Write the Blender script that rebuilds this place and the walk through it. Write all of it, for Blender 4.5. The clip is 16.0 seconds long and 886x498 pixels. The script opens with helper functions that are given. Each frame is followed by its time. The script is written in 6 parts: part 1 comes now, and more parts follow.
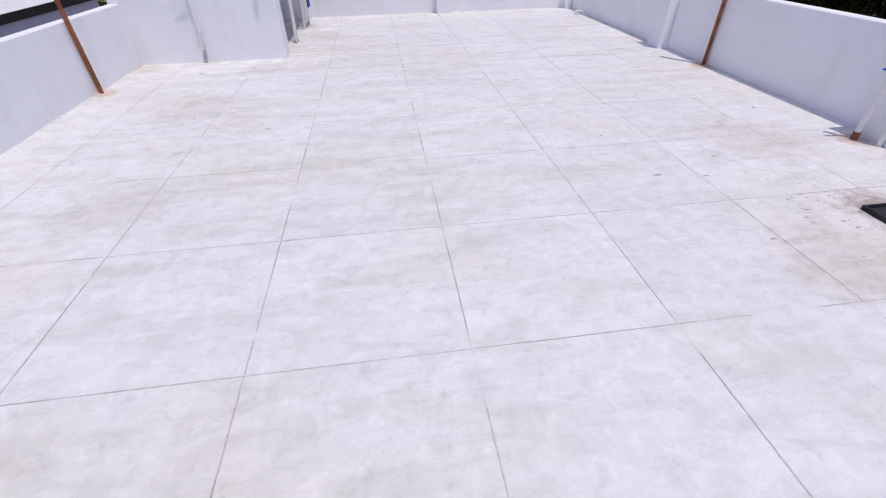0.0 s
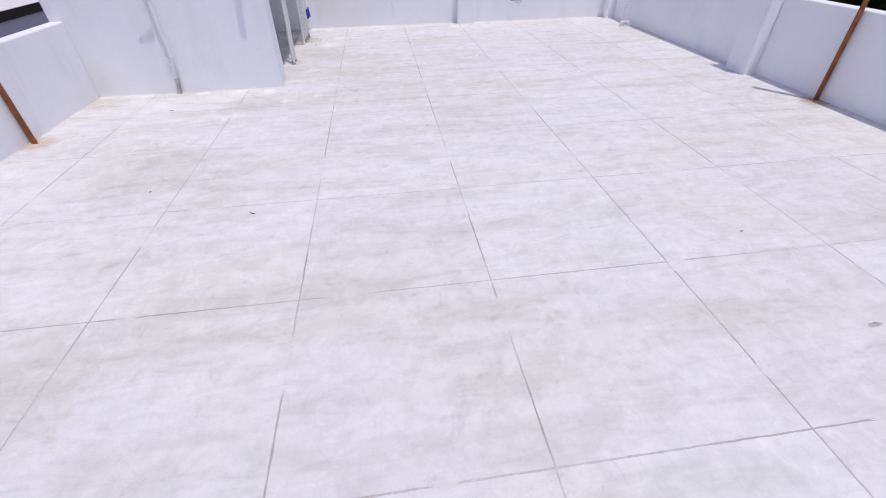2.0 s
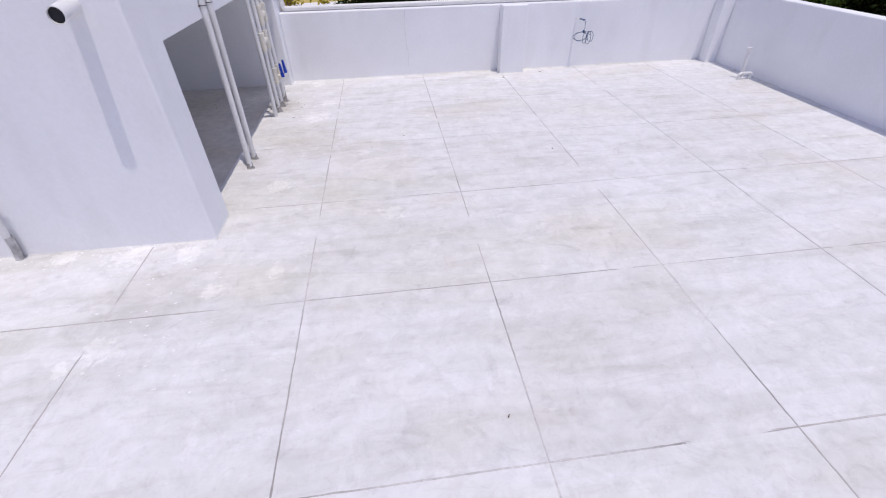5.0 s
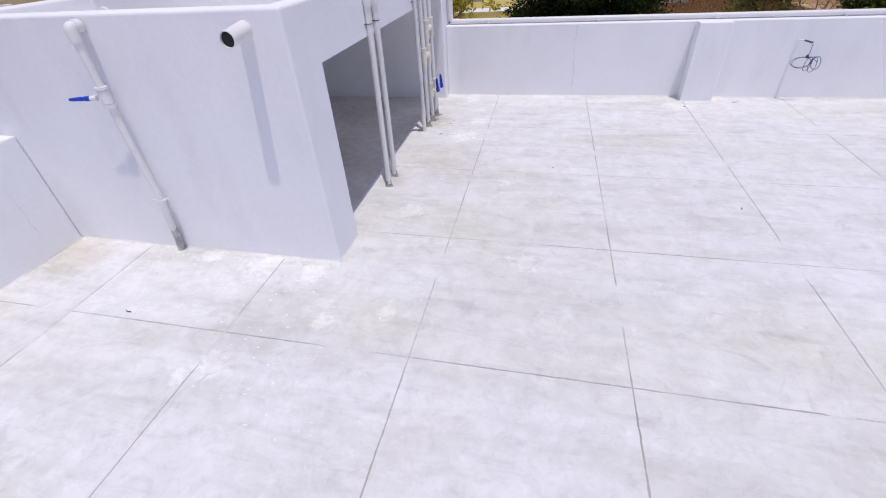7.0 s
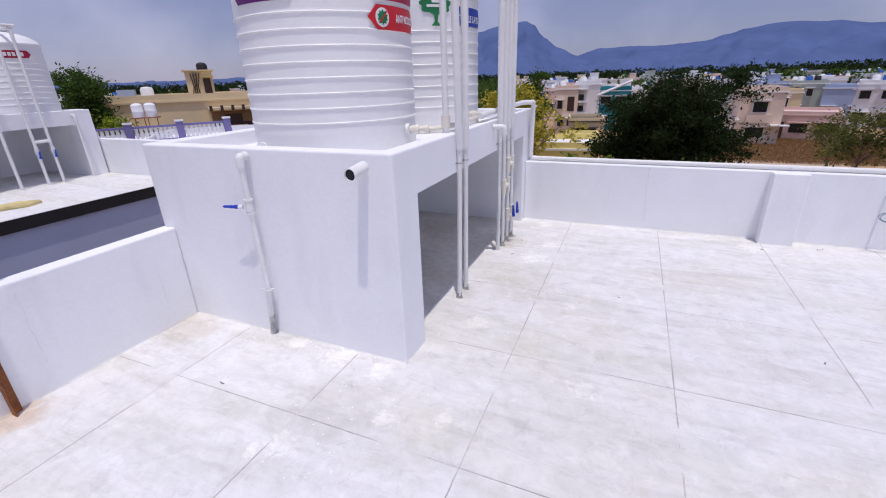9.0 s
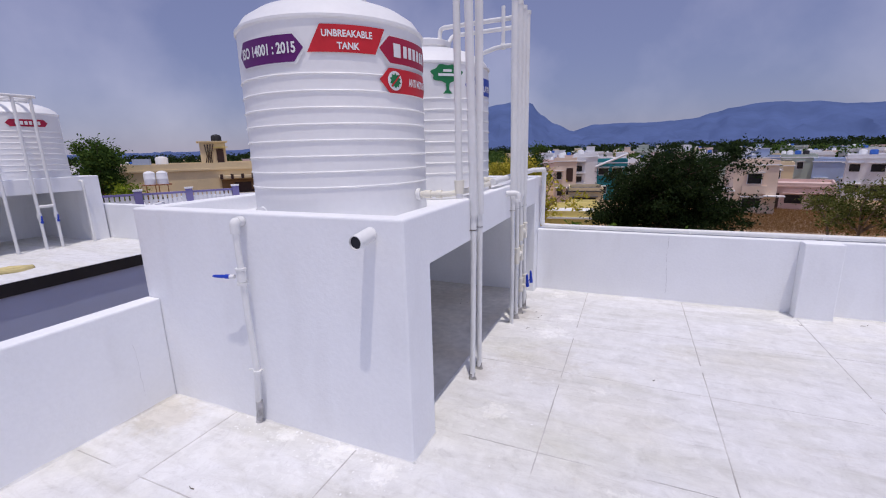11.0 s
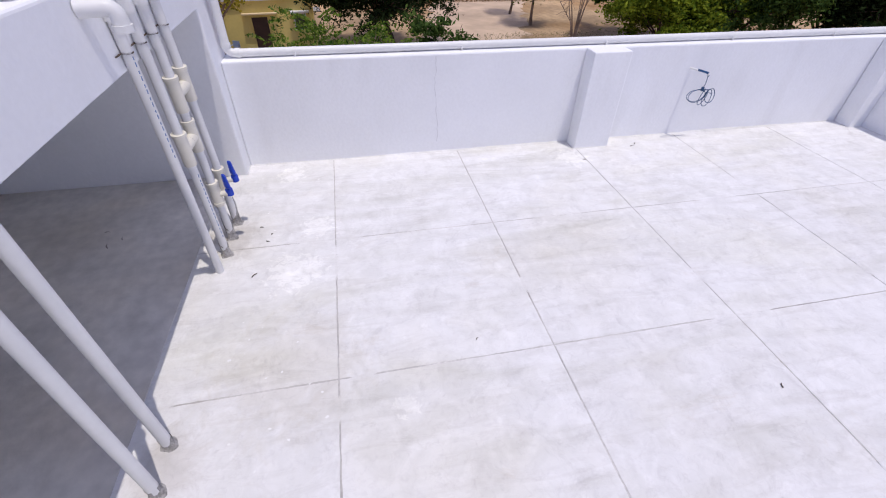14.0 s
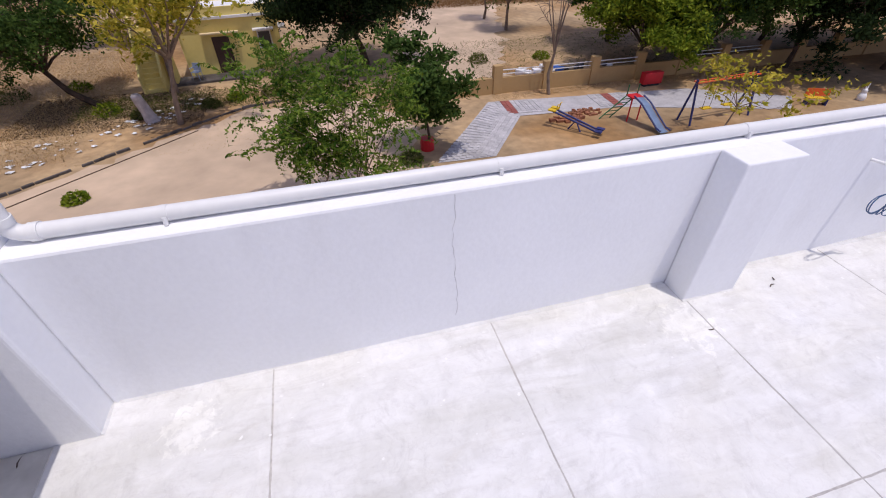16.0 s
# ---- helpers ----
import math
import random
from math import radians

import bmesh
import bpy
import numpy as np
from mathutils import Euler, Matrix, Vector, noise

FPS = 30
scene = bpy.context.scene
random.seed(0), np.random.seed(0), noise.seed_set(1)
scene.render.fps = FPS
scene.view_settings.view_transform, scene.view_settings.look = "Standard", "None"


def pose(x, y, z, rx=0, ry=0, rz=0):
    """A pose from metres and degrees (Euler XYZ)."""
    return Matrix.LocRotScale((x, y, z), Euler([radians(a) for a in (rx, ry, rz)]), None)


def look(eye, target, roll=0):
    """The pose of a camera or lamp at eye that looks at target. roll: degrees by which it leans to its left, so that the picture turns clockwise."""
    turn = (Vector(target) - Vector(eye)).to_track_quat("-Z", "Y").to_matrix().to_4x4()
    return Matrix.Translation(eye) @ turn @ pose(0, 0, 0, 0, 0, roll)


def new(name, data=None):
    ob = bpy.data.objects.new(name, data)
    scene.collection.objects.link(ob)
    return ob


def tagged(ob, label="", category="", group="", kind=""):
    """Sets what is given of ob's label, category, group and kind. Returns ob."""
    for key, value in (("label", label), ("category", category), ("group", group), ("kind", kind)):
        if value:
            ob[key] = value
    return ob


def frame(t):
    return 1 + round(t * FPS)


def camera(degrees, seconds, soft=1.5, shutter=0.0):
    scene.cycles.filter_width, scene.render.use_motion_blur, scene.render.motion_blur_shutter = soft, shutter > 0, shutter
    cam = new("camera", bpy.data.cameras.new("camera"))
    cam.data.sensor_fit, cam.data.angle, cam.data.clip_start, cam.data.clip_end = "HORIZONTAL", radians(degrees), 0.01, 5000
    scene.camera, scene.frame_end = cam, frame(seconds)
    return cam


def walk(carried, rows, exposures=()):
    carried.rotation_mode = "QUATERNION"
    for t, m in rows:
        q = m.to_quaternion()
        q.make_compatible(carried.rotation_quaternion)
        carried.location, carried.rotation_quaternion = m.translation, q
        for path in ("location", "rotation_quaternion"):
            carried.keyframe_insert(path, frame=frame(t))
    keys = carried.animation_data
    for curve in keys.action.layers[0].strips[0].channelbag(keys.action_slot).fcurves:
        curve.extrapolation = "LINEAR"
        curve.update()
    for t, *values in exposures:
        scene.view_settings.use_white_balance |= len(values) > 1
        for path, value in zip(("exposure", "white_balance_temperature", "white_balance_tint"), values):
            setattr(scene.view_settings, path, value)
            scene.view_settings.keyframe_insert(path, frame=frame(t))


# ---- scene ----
cam = camera(91.7, 16.0, soft=1.1)
PATH = [
    (0, (-0.284, -0.254, 1.547), (-0.083, 1.324, 0.336), -1.1),
    (0.5, (-0.322, 0.069, 1.521), (-0.123, 1.644, 0.304), -1.1),
    (1, (-0.331, 0.491, 1.533), (-0.131, 2.059, 0.309), -1.1),
    (1.5, (-0.401, 0.925, 1.552), (-0.197, 2.497, 0.333), -1.1),
    (2, (-0.471, 1.332, 1.535), (-0.268, 2.903, 0.315), -1.0),
    (2.5, (-0.518, 1.798, 1.558), (-0.312, 3.368, 0.336), -1.0),
    (3, (-0.56, 2.322, 1.57), (-0.354, 3.892, 0.347), -1.0),
    (3.5, (-0.494, 2.81, 1.571), (-0.291, 4.377, 0.345), -1.0),
    (4, (-0.441, 3.324, 1.569), (-0.24, 4.895, 0.346), -1.1),
    (6.3, (-0.504, 4.87, 1.621), (-0.486, 6.466, 0.415), -2.6),
    (6.5, (-0.507, 4.851, 1.619), (-0.586, 6.45, 0.42), -2.8),
    (7, (-0.475, 4.74, 1.615), (-0.874, 6.302, 0.431), -3.8),
    (7.5, (-0.459, 4.664, 1.631), (-1.037, 6.159, 0.436), -3.6),
    (8, (-0.452, 4.631, 1.67), (-1.092, 6.128, 0.509), -2.6),
    (8.5, (-0.434, 4.586, 1.743), (-1.131, 6.182, 0.76), -2.0),
    (9, (-0.41, 4.553, 1.775), (-1.158, 6.255, 1.038), -1.9),
    (9.2, (-0.401, 4.546, 1.787), (-1.163, 6.285, 1.159), -1.9),
    (10.25, (-0.505, 4.68, 1.765), (-1.36, 6.47, 1.685), -1.7),
    (11.3, (-0.675, 4.88, 1.699), (-1.41, 6.607, 1.008), -1.5),
    (11.5, (-0.739, 4.944, 1.682), (-1.449, 6.611, 0.835), -1.6),
    (12, (-0.83, 5.149, 1.632), (-1.435, 6.681, 0.498), -1.2),
    (12.5, (-0.874, 5.521, 1.627), (-1.276, 7.057, 0.41), -0.3),
    (13, (-0.908, 5.938, 1.6), (-1.035, 7.499, 0.356), 1.4),
    (13.5, (-0.901, 6.38, 1.593), (-0.734, 7.942, 0.355), 1.9),
    (14, (-0.805, 6.854, 1.637), (-0.47, 8.36, 0.364), 1.4),
    (14.5, (-0.739, 7.343, 1.62), (-0.357, 8.822, 0.328), 0.4),
    (15, (-0.704, 7.783, 1.588), (-0.308, 9.275, 0.316), -0.3),
    (15.5, (-0.596, 8.225, 1.54), (-0.214, 9.749, 0.302), -1.1),
    (16, (-0.578, 8.752, 1.581), (-0.173, 10.25, 0.319), -0.6),
]
EXPOSURE = [(0, -0.33), (4.2, -0.32), (6.3, -0.31), (7.5, -0.30), (8.5, -0.23), (9.0, -0.25), (9.3, -0.36), (11.3, -0.36), (12, -0.27), (13.5, -0.23), (14.5, -0.21), (15, -0.19), (15.5, -0.45), (16, -0.2)]
walk(cam, [(t, look(eye, target, roll)) for t, eye, target, roll in PATH], [(t, ev + 0.005, 6930 if t > 15.2 else 6880 if t < 6 else 6800, 14.2) for t, ev in EXPOSURE])

# ---- world and sun ----
SUN = Vector((0.125, -0.19, 1.0)).normalized()
world = bpy.data.worlds.new("sky")
scene.world = world
world.use_nodes = True
wn, wl = world.node_tree.nodes, world.node_tree.links
bg = wn["Background"]
sky = wn.new("ShaderNodeTexSky")
sky.sky_type = "NISHITA"
sky.sun_disc = False
sky.sun_elevation = math.asin(SUN.z)
sky.sun_rotation = math.atan2(SUN.x, SUN.y)
sky.air_density, sky.dust_density, sky.ozone_density = 1.2, 0.4, 4.0
# thin haze and a few soft clouds over the whole sky
sky_at = wn.new("ShaderNodeTexCoord")
cloud = wn.new("ShaderNodeTexNoise")
cloud.inputs["Scale"].default_value, cloud.inputs["Detail"].default_value = 3.2, 7
wl.new(sky_at.outputs["Generated"], cloud.inputs["Vector"])
cover = wn.new("ShaderNodeValToRGB")
cover.color_ramp.elements[0].position, cover.color_ramp.elements[1].position = 0.47, 0.72
cover.color_ramp.elements[0].color, cover.color_ramp.elements[1].color = (1.48, 1.58, 3.0, 1), (2.9, 2.9, 4.35, 1)
wl.new(cloud.outputs["Fac"], cover.inputs[0])
haze = wn.new("ShaderNodeMix")
haze.data_type = "RGBA"
haze.inputs[0].default_value = 0.77
tint = wn.new("ShaderNodeMix")
tint.data_type, tint.blend_type = "RGBA", "MULTIPLY"
tint.inputs[0].default_value = 1
tint.inputs[7].default_value = (0.95, 1.0, 1.2, 1)
wl.new(sky.outputs[0], tint.inputs[6])
# the haze brightens softly all round the sun
toward = wn.new("ShaderNodeVectorMath")
toward.operation = "DOT_PRODUCT"
toward.inputs[1].default_value = SUN
wl.new(sky_at.outputs["Generated"], toward.inputs[0])
aureole = wn.new("ShaderNodeMapRange")
aureole.inputs["From Min"].default_value, aureole.inputs["From Max"].default_value = 0.25, 1.0
aureole.inputs["To Min"].default_value, aureole.inputs["To Max"].default_value = 0.0, 2.9
wl.new(toward.outputs["Value"], aureole.inputs["Value"])
glow = wn.new("ShaderNodeVectorMath")
glow.operation = "SCALE"
glow.inputs[0].default_value = (0.90, 0.98, 1.22)
wl.new(aureole.outputs[0], glow.inputs["Scale"])
bright = wn.new("ShaderNodeVectorMath")
bright.operation = "ADD"
wl.new(cover.outputs[0], bright.inputs[0]), wl.new(glow.outputs[0], bright.inputs[1])
wl.new(tint.outputs[2], haze.inputs[6]), wl.new(bright.outputs[0], haze.inputs[7])
wl.new(haze.outputs[2], bg.inputs[0])
bg.inputs[1].default_value = 0.15
sun_data = bpy.data.lights.new("sun", "SUN")
sun_data.energy, sun_data.angle, sun_data.color = 2.58, radians(0.5), (1.0, 0.97, 0.93)
sun = new("sun", sun_data)
sun.matrix_world = look((0, 0, 30), Vector((0, 0, 30)) - SUN)

# ---- materials ----
def surf(name, col, rough=0.8, coarse=2.0, var=0.1, fine=40.0, fvar=0.06, bump=0.15, metal=0.0, stretch=(1, 1, 1), stain=None, scol=None, per=0.0, spec=0.4):
    """Base colour with coarse and fine variation, optional stains, fine relief; per: tint per object."""
    m = bpy.data.materials.new(name)
    m.use_nodes = True
    n, l = m.node_tree.nodes, m.node_tree.links
    b = n["Principled BSDF"]
    geo = n.new("ShaderNodeNewGeometry")
    mp = n.new("ShaderNodeMapping")
    mp.inputs["Scale"].default_value = stretch
    l.new(geo.outputs["Position"], mp.inputs["Vector"])

    def nz(scale, detail, vec=mp.outputs[0]):
        t = n.new("ShaderNodeTexNoise")
        t.inputs["Scale"].default_value, t.inputs["Detail"].default_value = scale, detail
        l.new(vec, t.inputs["Vector"])
        return t.outputs["Fac"]

    def ramp(fac, a, c0, z, c1):
        r = n.new("ShaderNodeValToRGB")
        r.color_ramp.elements[0].position, r.color_ramp.elements[1].position = a, z
        r.color_ramp.elements[0].color, r.color_ramp.elements[1].color = (*c0, 1), (*c1, 1)
        l.new(fac, r.inputs[0])
        return r.outputs[0]

    def mul(a, c):
        x = n.new("ShaderNodeMix")
        x.data_type, x.blend_type = "RGBA", "MULTIPLY"
        x.inputs[0].default_value = 1
        l.new(a, x.inputs[6]), l.new(c, x.inputs[7])
        return x.outputs[2]

    lo = tuple(max(0.0, c * (1 - var)) for c in col)
    hi = tuple(min(1.0, c * (1 + var * 0.6)) for c in col)
    c = ramp(nz(coarse, 5), 0.32, lo, 0.68, hi)
    f = nz(fine, 3, geo.outputs["Position"])
    c = mul(c, ramp(f, 0.3, (1 - fvar,) * 3, 0.7, (1, 1, 1)))
    if stain:
        sc, a, z, sx = stain
        mp2 = n.new("ShaderNodeMapping")
        mp2.inputs["Scale"].default_value = sx
        l.new(geo.outputs["Position"], mp2.inputs["Vector"])
        c = mul(c, ramp(nz(sc, 6, mp2.outputs[0]), a, (1, 1, 1), z, scol))
    if per:
        oi = n.new("ShaderNodeObjectInfo")
        c = mul(c, ramp(oi.outputs["Random"], 0, (1 - per,) * 3, 1, (1, 1, 1)))
    l.new(c, b.inputs["Base Color"])
    b.inputs["Roughness"].default_value, b.inputs["Metallic"].default_value = rough, metal
    b.inputs["Specular IOR Level"].default_value = spec
    if bump:
        bp = n.new("ShaderNodeBump")
        bp.inputs["Strength"].default_value, bp.inputs["Distance"].default_value = bump, 0.01
        l.new(f, bp.inputs["Height"]), l.new(bp.outputs[0], b.inputs["Normal"])
    return m


def slab_material():
    m = bpy.data.materials.new("whitewashed concrete")
    m.use_nodes = True
    n, l = m.node_tree.nodes, m.node_tree.links
    b = n["Principled BSDF"]
    geo = n.new("ShaderNodeNewGeometry")

    def at(scale):
        mp = n.new("ShaderNodeMapping")
        mp.inputs["Scale"].default_value = scale
        l.new(geo.outputs["Position"], mp.inputs["Vector"])
        return mp.outputs[0]

    def nz(vec, scale, detail, rough=0.55, twist=0.0):
        t = n.new("ShaderNodeTexNoise")
        for k, v in (("Scale", scale), ("Detail", detail), ("Roughness", rough), ("Distortion", twist)):
            t.inputs[k].default_value = v
        l.new(vec, t.inputs["Vector"])
        return t.outputs["Fac"]

    def ramp(fac, a, c0, z, c1):
        r = n.new("ShaderNodeValToRGB")
        r.color_ramp.elements[0].position, r.color_ramp.elements[1].position = a, z
        r.color_ramp.elements[0].color, r.color_ramp.elements[1].color = (*c0, 1), (*c1, 1)
        l.new(fac, r.inputs[0])
        return r.outputs[0]

    def mul(a, c):
        x = n.new("ShaderNodeMix")
        x.data_type, x.blend_type = "RGBA", "MULTIPLY"
        x.inputs[0].default_value = 1
        l.new(a, x.inputs[6]), l.new(c, x.inputs[7])
        return x.outputs[2]

    one = (1, 1, 1)
    blot = nz(at((1, 1, 1)), 7.0, 8, 0.62, 0.8)
    c = ramp(blot, 0.36, (0.71, 0.71, 0.71), 0.60, (0.785, 0.785, 0.79))
    c = mul(c, ramp(nz(at((0.55, 2.6, 1)), 1.7, 6, 0.6, 0.6), 0.47, one, 0.72, (0.87, 0.868, 0.835)))
    c = mul(c, ramp(nz(at((1, 1, 1)), 0.9, 4), 0.50, one, 0.72, (0.97, 0.955, 0.90)))
    c = mul(c, ramp(nz(at((1, 1, 1)), 26, 5, 0.65, 1.2), 0.30, (0.93, 0.925, 0.93), 0.47, one))
    c = mul(c, ramp(nz(at((1, 1, 1)), 13, 7, 0.62, 0.5), 0.55, one, 0.68, (1.06, 1.06, 1.065)))
    c = mul(c, ramp(nz(at((0.8, 3.6, 1)), 3.4, 7, 0.66, 0.9), 0.50, one, 0.76, (0.87, 0.86, 0.845)))
    c = mul(c, ramp(nz(at((1, 1, 1)), 4.2, 8, 0.7, 1.6), 0.565, one, 0.70, (0.87, 0.865, 0.865)))
    c = mul(c, ramp(nz(at((1, 1.6, 1)), 2.3, 9, 0.72, 1.0), 0.60, one, 0.74, (0.92, 0.895, 0.86)))
    c = mul(c, ramp(nz(at((1, 1, 1)), 9, 9, 0.75, 2.2), 0.60, one, 0.70, (0.915, 0.91, 0.91)))
    warm = n.new("ShaderNodeMapping")
    warm.inputs["Location"].default_value, warm.inputs["Scale"].default_value = (3.3, 1.7, 0), (0.35, 0.8, 1)
    l.new(geo.outputs["Position"], warm.inputs["Vector"])
    c = mul(c, ramp(nz(warm.outputs[0], 1.1, 6, 0.6, 0.5), 0.50, one, 0.70, (0.975, 0.97, 0.905)))
    v = n.new("ShaderNodeTexVoronoi")
    v.feature = "DISTANCE_TO_EDGE"
    v.inputs["Scale"].default_value = 5.5
    warp = n.new("ShaderNodeTexNoise")
    warp.inputs["Scale"].default_value, warp.inputs["Detail"].default_value = 5.0, 6
    l.new(geo.outputs["Position"], warp.inputs["Vector"])
    mixv = n.new("ShaderNodeMix")
    mixv.data_type = "VECTOR"
    mixv.inputs[0].default_value = 0.35
    l.new(geo.outputs["Position"], mixv.inputs[4]), l.new(warp.outputs["Color"], mixv.inputs[5])
    l.new(mixv.outputs[1], v.inputs["Vector"])
    c = mul(c, ramp(v.outputs["Distance"], 0.0, (0.955, 0.95, 0.945), 0.010, one))
    # rust run off the posts, wet mortar and grime, with ragged edges
    rag = nz(at((1, 1, 1)), 8.0, 8, 0.7, 0.8)
    for px, py, r, col in ((-3.55, 5.38, 0.36, (0.89, 0.76, 0.66)), (3.86, 5.16, 0.34, (0.72, 0.55, 0.46)), (3.68, 2.75, 0.34, (0.78, 0.66, 0.57)), (2.92, 1.70, 0.62, (0.60, 0.50, 0.47)), (2.2, 1.3, 0.9, (0.90, 0.865, 0.83)), (2.9, 2.9, 1.1, (0.93, 0.885, 0.85)), (-1.62, 9.10, 0.42, (0.84, 0.82, 0.80)), (-1.62, 7.75, 0.30, (0.86, 0.84, 0.82)), (-3.45, 6.45, 0.55, (0.88, 0.85, 0.79)), (-1.85, 6.1, 0.75, (0.91, 0.905, 0.89)), (-2.3, 4.6, 1.2, (0.92, 0.91, 0.88)), (-2.2, 2.6, 1.0, (0.90, 0.89, 0.85)), (-1.2, 8.1, 0.8, (0.92, 0.905, 0.87))):
        away = n.new("ShaderNodeVectorMath")
        away.operation = "DISTANCE"
        away.inputs[1].default_value = (px, py, 0)
        l.new(geo.outputs["Position"], away.inputs[0])
        near = n.new("ShaderNodeMapRange")
        near.inputs["From Min"].default_value, near.inputs["From Max"].default_value = r * 0.15, r
        near.inputs["To Min"].default_value, near.inputs["To Max"].default_value = 0.36, -0.5
        l.new(away.outputs["Value"], near.inputs["Value"])
        both = n.new("ShaderNodeMath")
        both.operation = "ADD"
        l.new(near.outputs[0], both.inputs[0]), l.new(rag, both.inputs[1])
        c = mul(c, ramp(both.outputs[0], 0.50, one, 0.78, col))
    # fresh whitewash dabs
    dab = nz(at((1, 1, 1)), 22.0, 8, 0.65, 0.8)
    for px, py, r in ((-1.20, 6.27, 0.13), (-1.93, 5.80, 0.22), (-2.10, 6.55, 0.28), (-1.75, 6.52, 0.20), (-2.5, 6.6, 0.2), (-1.52, 6.15, 0.16), (-0.72, 7.82, 0.12), (-1.22, 8.75, 0.36), (-1.1, 9.15, 0.25), (-0.5, 6.8, 0.2), (-2.05, 5.70, 0.12), (-1.35, 7.3, 0.22), (0.9, 9.75, 0.3), (-1.3, 9.85, 0.25)):
        away = n.new("ShaderNodeVectorMath")
        away.operation = "DISTANCE"
        away.inputs[1].default_value = (px, py, 0)
        l.new(geo.outputs["Position"], away.inputs[0])
        near = n.new("ShaderNodeMapRange")
        near.inputs["From Min"].default_value, near.inputs["From Max"].default_value = r * 0.1, r
        near.inputs["To Min"].default_value, near.inputs["To Max"].default_value = 0.12, -0.45
        l.new(away.outputs["Value"], near.inputs["Value"])
        both = n.new("ShaderNodeMath")
        both.operation = "ADD"
        l.new(near.outputs[0], both.inputs[0]), l.new(dab, both.inputs[1])
        c = mul(c, ramp(both.outputs[0], 0.42, one, 0.50, (1.13, 1.13, 1.12)))
    oi = n.new("ShaderNodeObjectInfo")
    c = mul(c, ramp(oi.outputs["Random"], 0, (0.955, 0.95, 0.945), 1, one))
    l.new(c, b.inputs["Base Color"])
    b.inputs["Roughness"].default_value = 0.85
    b.inputs["Specular IOR Level"].default_value = 0.3
    bp = n.new("ShaderNodeBump")
    bp.inputs["Strength"].default_value, bp.inputs["Distance"].default_value = 0.35, 0.012
    l.new(nz(at((1, 1, 1)), 18, 7, 0.6, 0.6), bp.inputs["Height"]), l.new(bp.outputs[0], b.inputs["Normal"])
    return m


M_SLAB = slab_material()
M_JOINT = surf("joint mortar", (0.66, 0.64, 0.625), 0.95, 2.5, 0.25, 60, 0.25, 0.3, stain=(1.1, 0.44, 0.56, (1, 1, 1)), scol=(0.78, 0.765, 0.75))
M_WALL = surf("white painted plaster", (0.885, 0.893, 0.912), 0.7, 1.6, 0.035, 45, 0.03, 0.14, stain=(1.6, 0.56, 0.78, (2.2, 2.2, 0.6)), scol=(0.93, 0.925, 0.92))
M_PVC = surf("white pvc", (0.80, 0.80, 0.79), 0.4, 3.0, 0.05, 30, 0.04, 0.02)
M_CREAM = surf("cream cpvc", (0.78, 0.745, 0.645), 0.4, 3.0, 0.05, 30, 0.04, 0.02)
M_CEMENT = surf("grey cement smear", (0.44, 0.425, 0.41), 0.95, 30, 0.4, 120, 0.3, 0.6)
M_BLUE = surf("blue plastic", (0.012, 0.06, 0.52), 0.4, 8, 0.1, 40, 0.05, 0.02)
M_TANK = surf("white polyethylene", (0.86, 0.86, 0.86), 0.38, 1.5, 0.04, 25, 0.03, 0.03)
M_DARK = surf("near black for bore shade and dark parts", (0.02, 0.02, 0.025), 0.7, 4, 0.2, 30, 0.1, 0)
M_RUST = surf("rusty steel", (0.33, 0.12, 0.045), 0.85, 9, 0.45, 60, 0.3, 0.5)
M_WIRE = surf("dark blue cable", (0.025, 0.085, 0.20), 0.5, 10, 0.2, 40, 0.1, 0)
M_TIE = surf("binding wire", (0.16, 0.12, 0.09), 0.6, 20, 0.3, 60, 0.2, 0, metal=0.6)
M_BAND = surf("black paint band", (0.012, 0.011, 0.013), 0.6, 3, 0.2, 40, 0.1, 0.1)
M_PALEBLUE = surf("pale blue plaster", (0.42, 0.47, 0.62), 0.8, 0.8, 0.06, 50, 0.04, 0.1)
M_RED = surf("red print", (0.62, 0.02, 0.03), 0.45, 5, 0.08, 40, 0.04, 0)
M_PURPLE = surf("purple print", (0.12, 0.012, 0.14), 0.45, 5, 0.08, 40, 0.04, 0)
M_MAROON = surf("crimson print", (0.42, 0.012, 0.05), 0.45, 5, 0.08, 40, 0.04, 0)
M_GREEN = surf("green print", (0.01, 0.20, 0.07), 0.45, 5, 0.08, 40, 0.04, 0)
M_NAVY = surf("blue print", (0.02, 0.06, 0.42), 0.45, 5, 0.08, 40, 0.04, 0)
M_WHITE = surf("white print", (0.82, 0.82, 0.82), 0.5, 5, 0.03, 40, 0.02, 0)
M_EARTH = surf("dry sandy earth", (0.54, 0.375, 0.215), 0.95, 0.25, 0.35, 2.2, 0.30, 0.6, stain=(0.12, 0.45, 0.62, (1, 1, 1)), scol=(0.74, 0.61, 0.45))
M_SAND = surf("pale sand track", (0.60, 0.45, 0.32), 0.95, 0.35, 0.22, 1.3, 0.12, 0.15)
M_PAVE = surf("grey paver", (0.58, 0.56, 0.58), 0.9, 1.5, 0.15, 9, 0.2, 0.4, per=0.2)
M_PAVERED = surf("red paver", (0.40, 0.12, 0.10), 0.9, 1.5, 0.15, 9, 0.2, 0.4, per=0.2)
M_BARK = surf("brown bark", (0.10, 0.065, 0.045), 0.95, 3, 0.4, 20, 0.3, 0.8)
M_PALEBARK = surf("pale bark", (0.27, 0.20, 0.15), 0.95, 3, 0.3, 20, 0.3, 0.8)


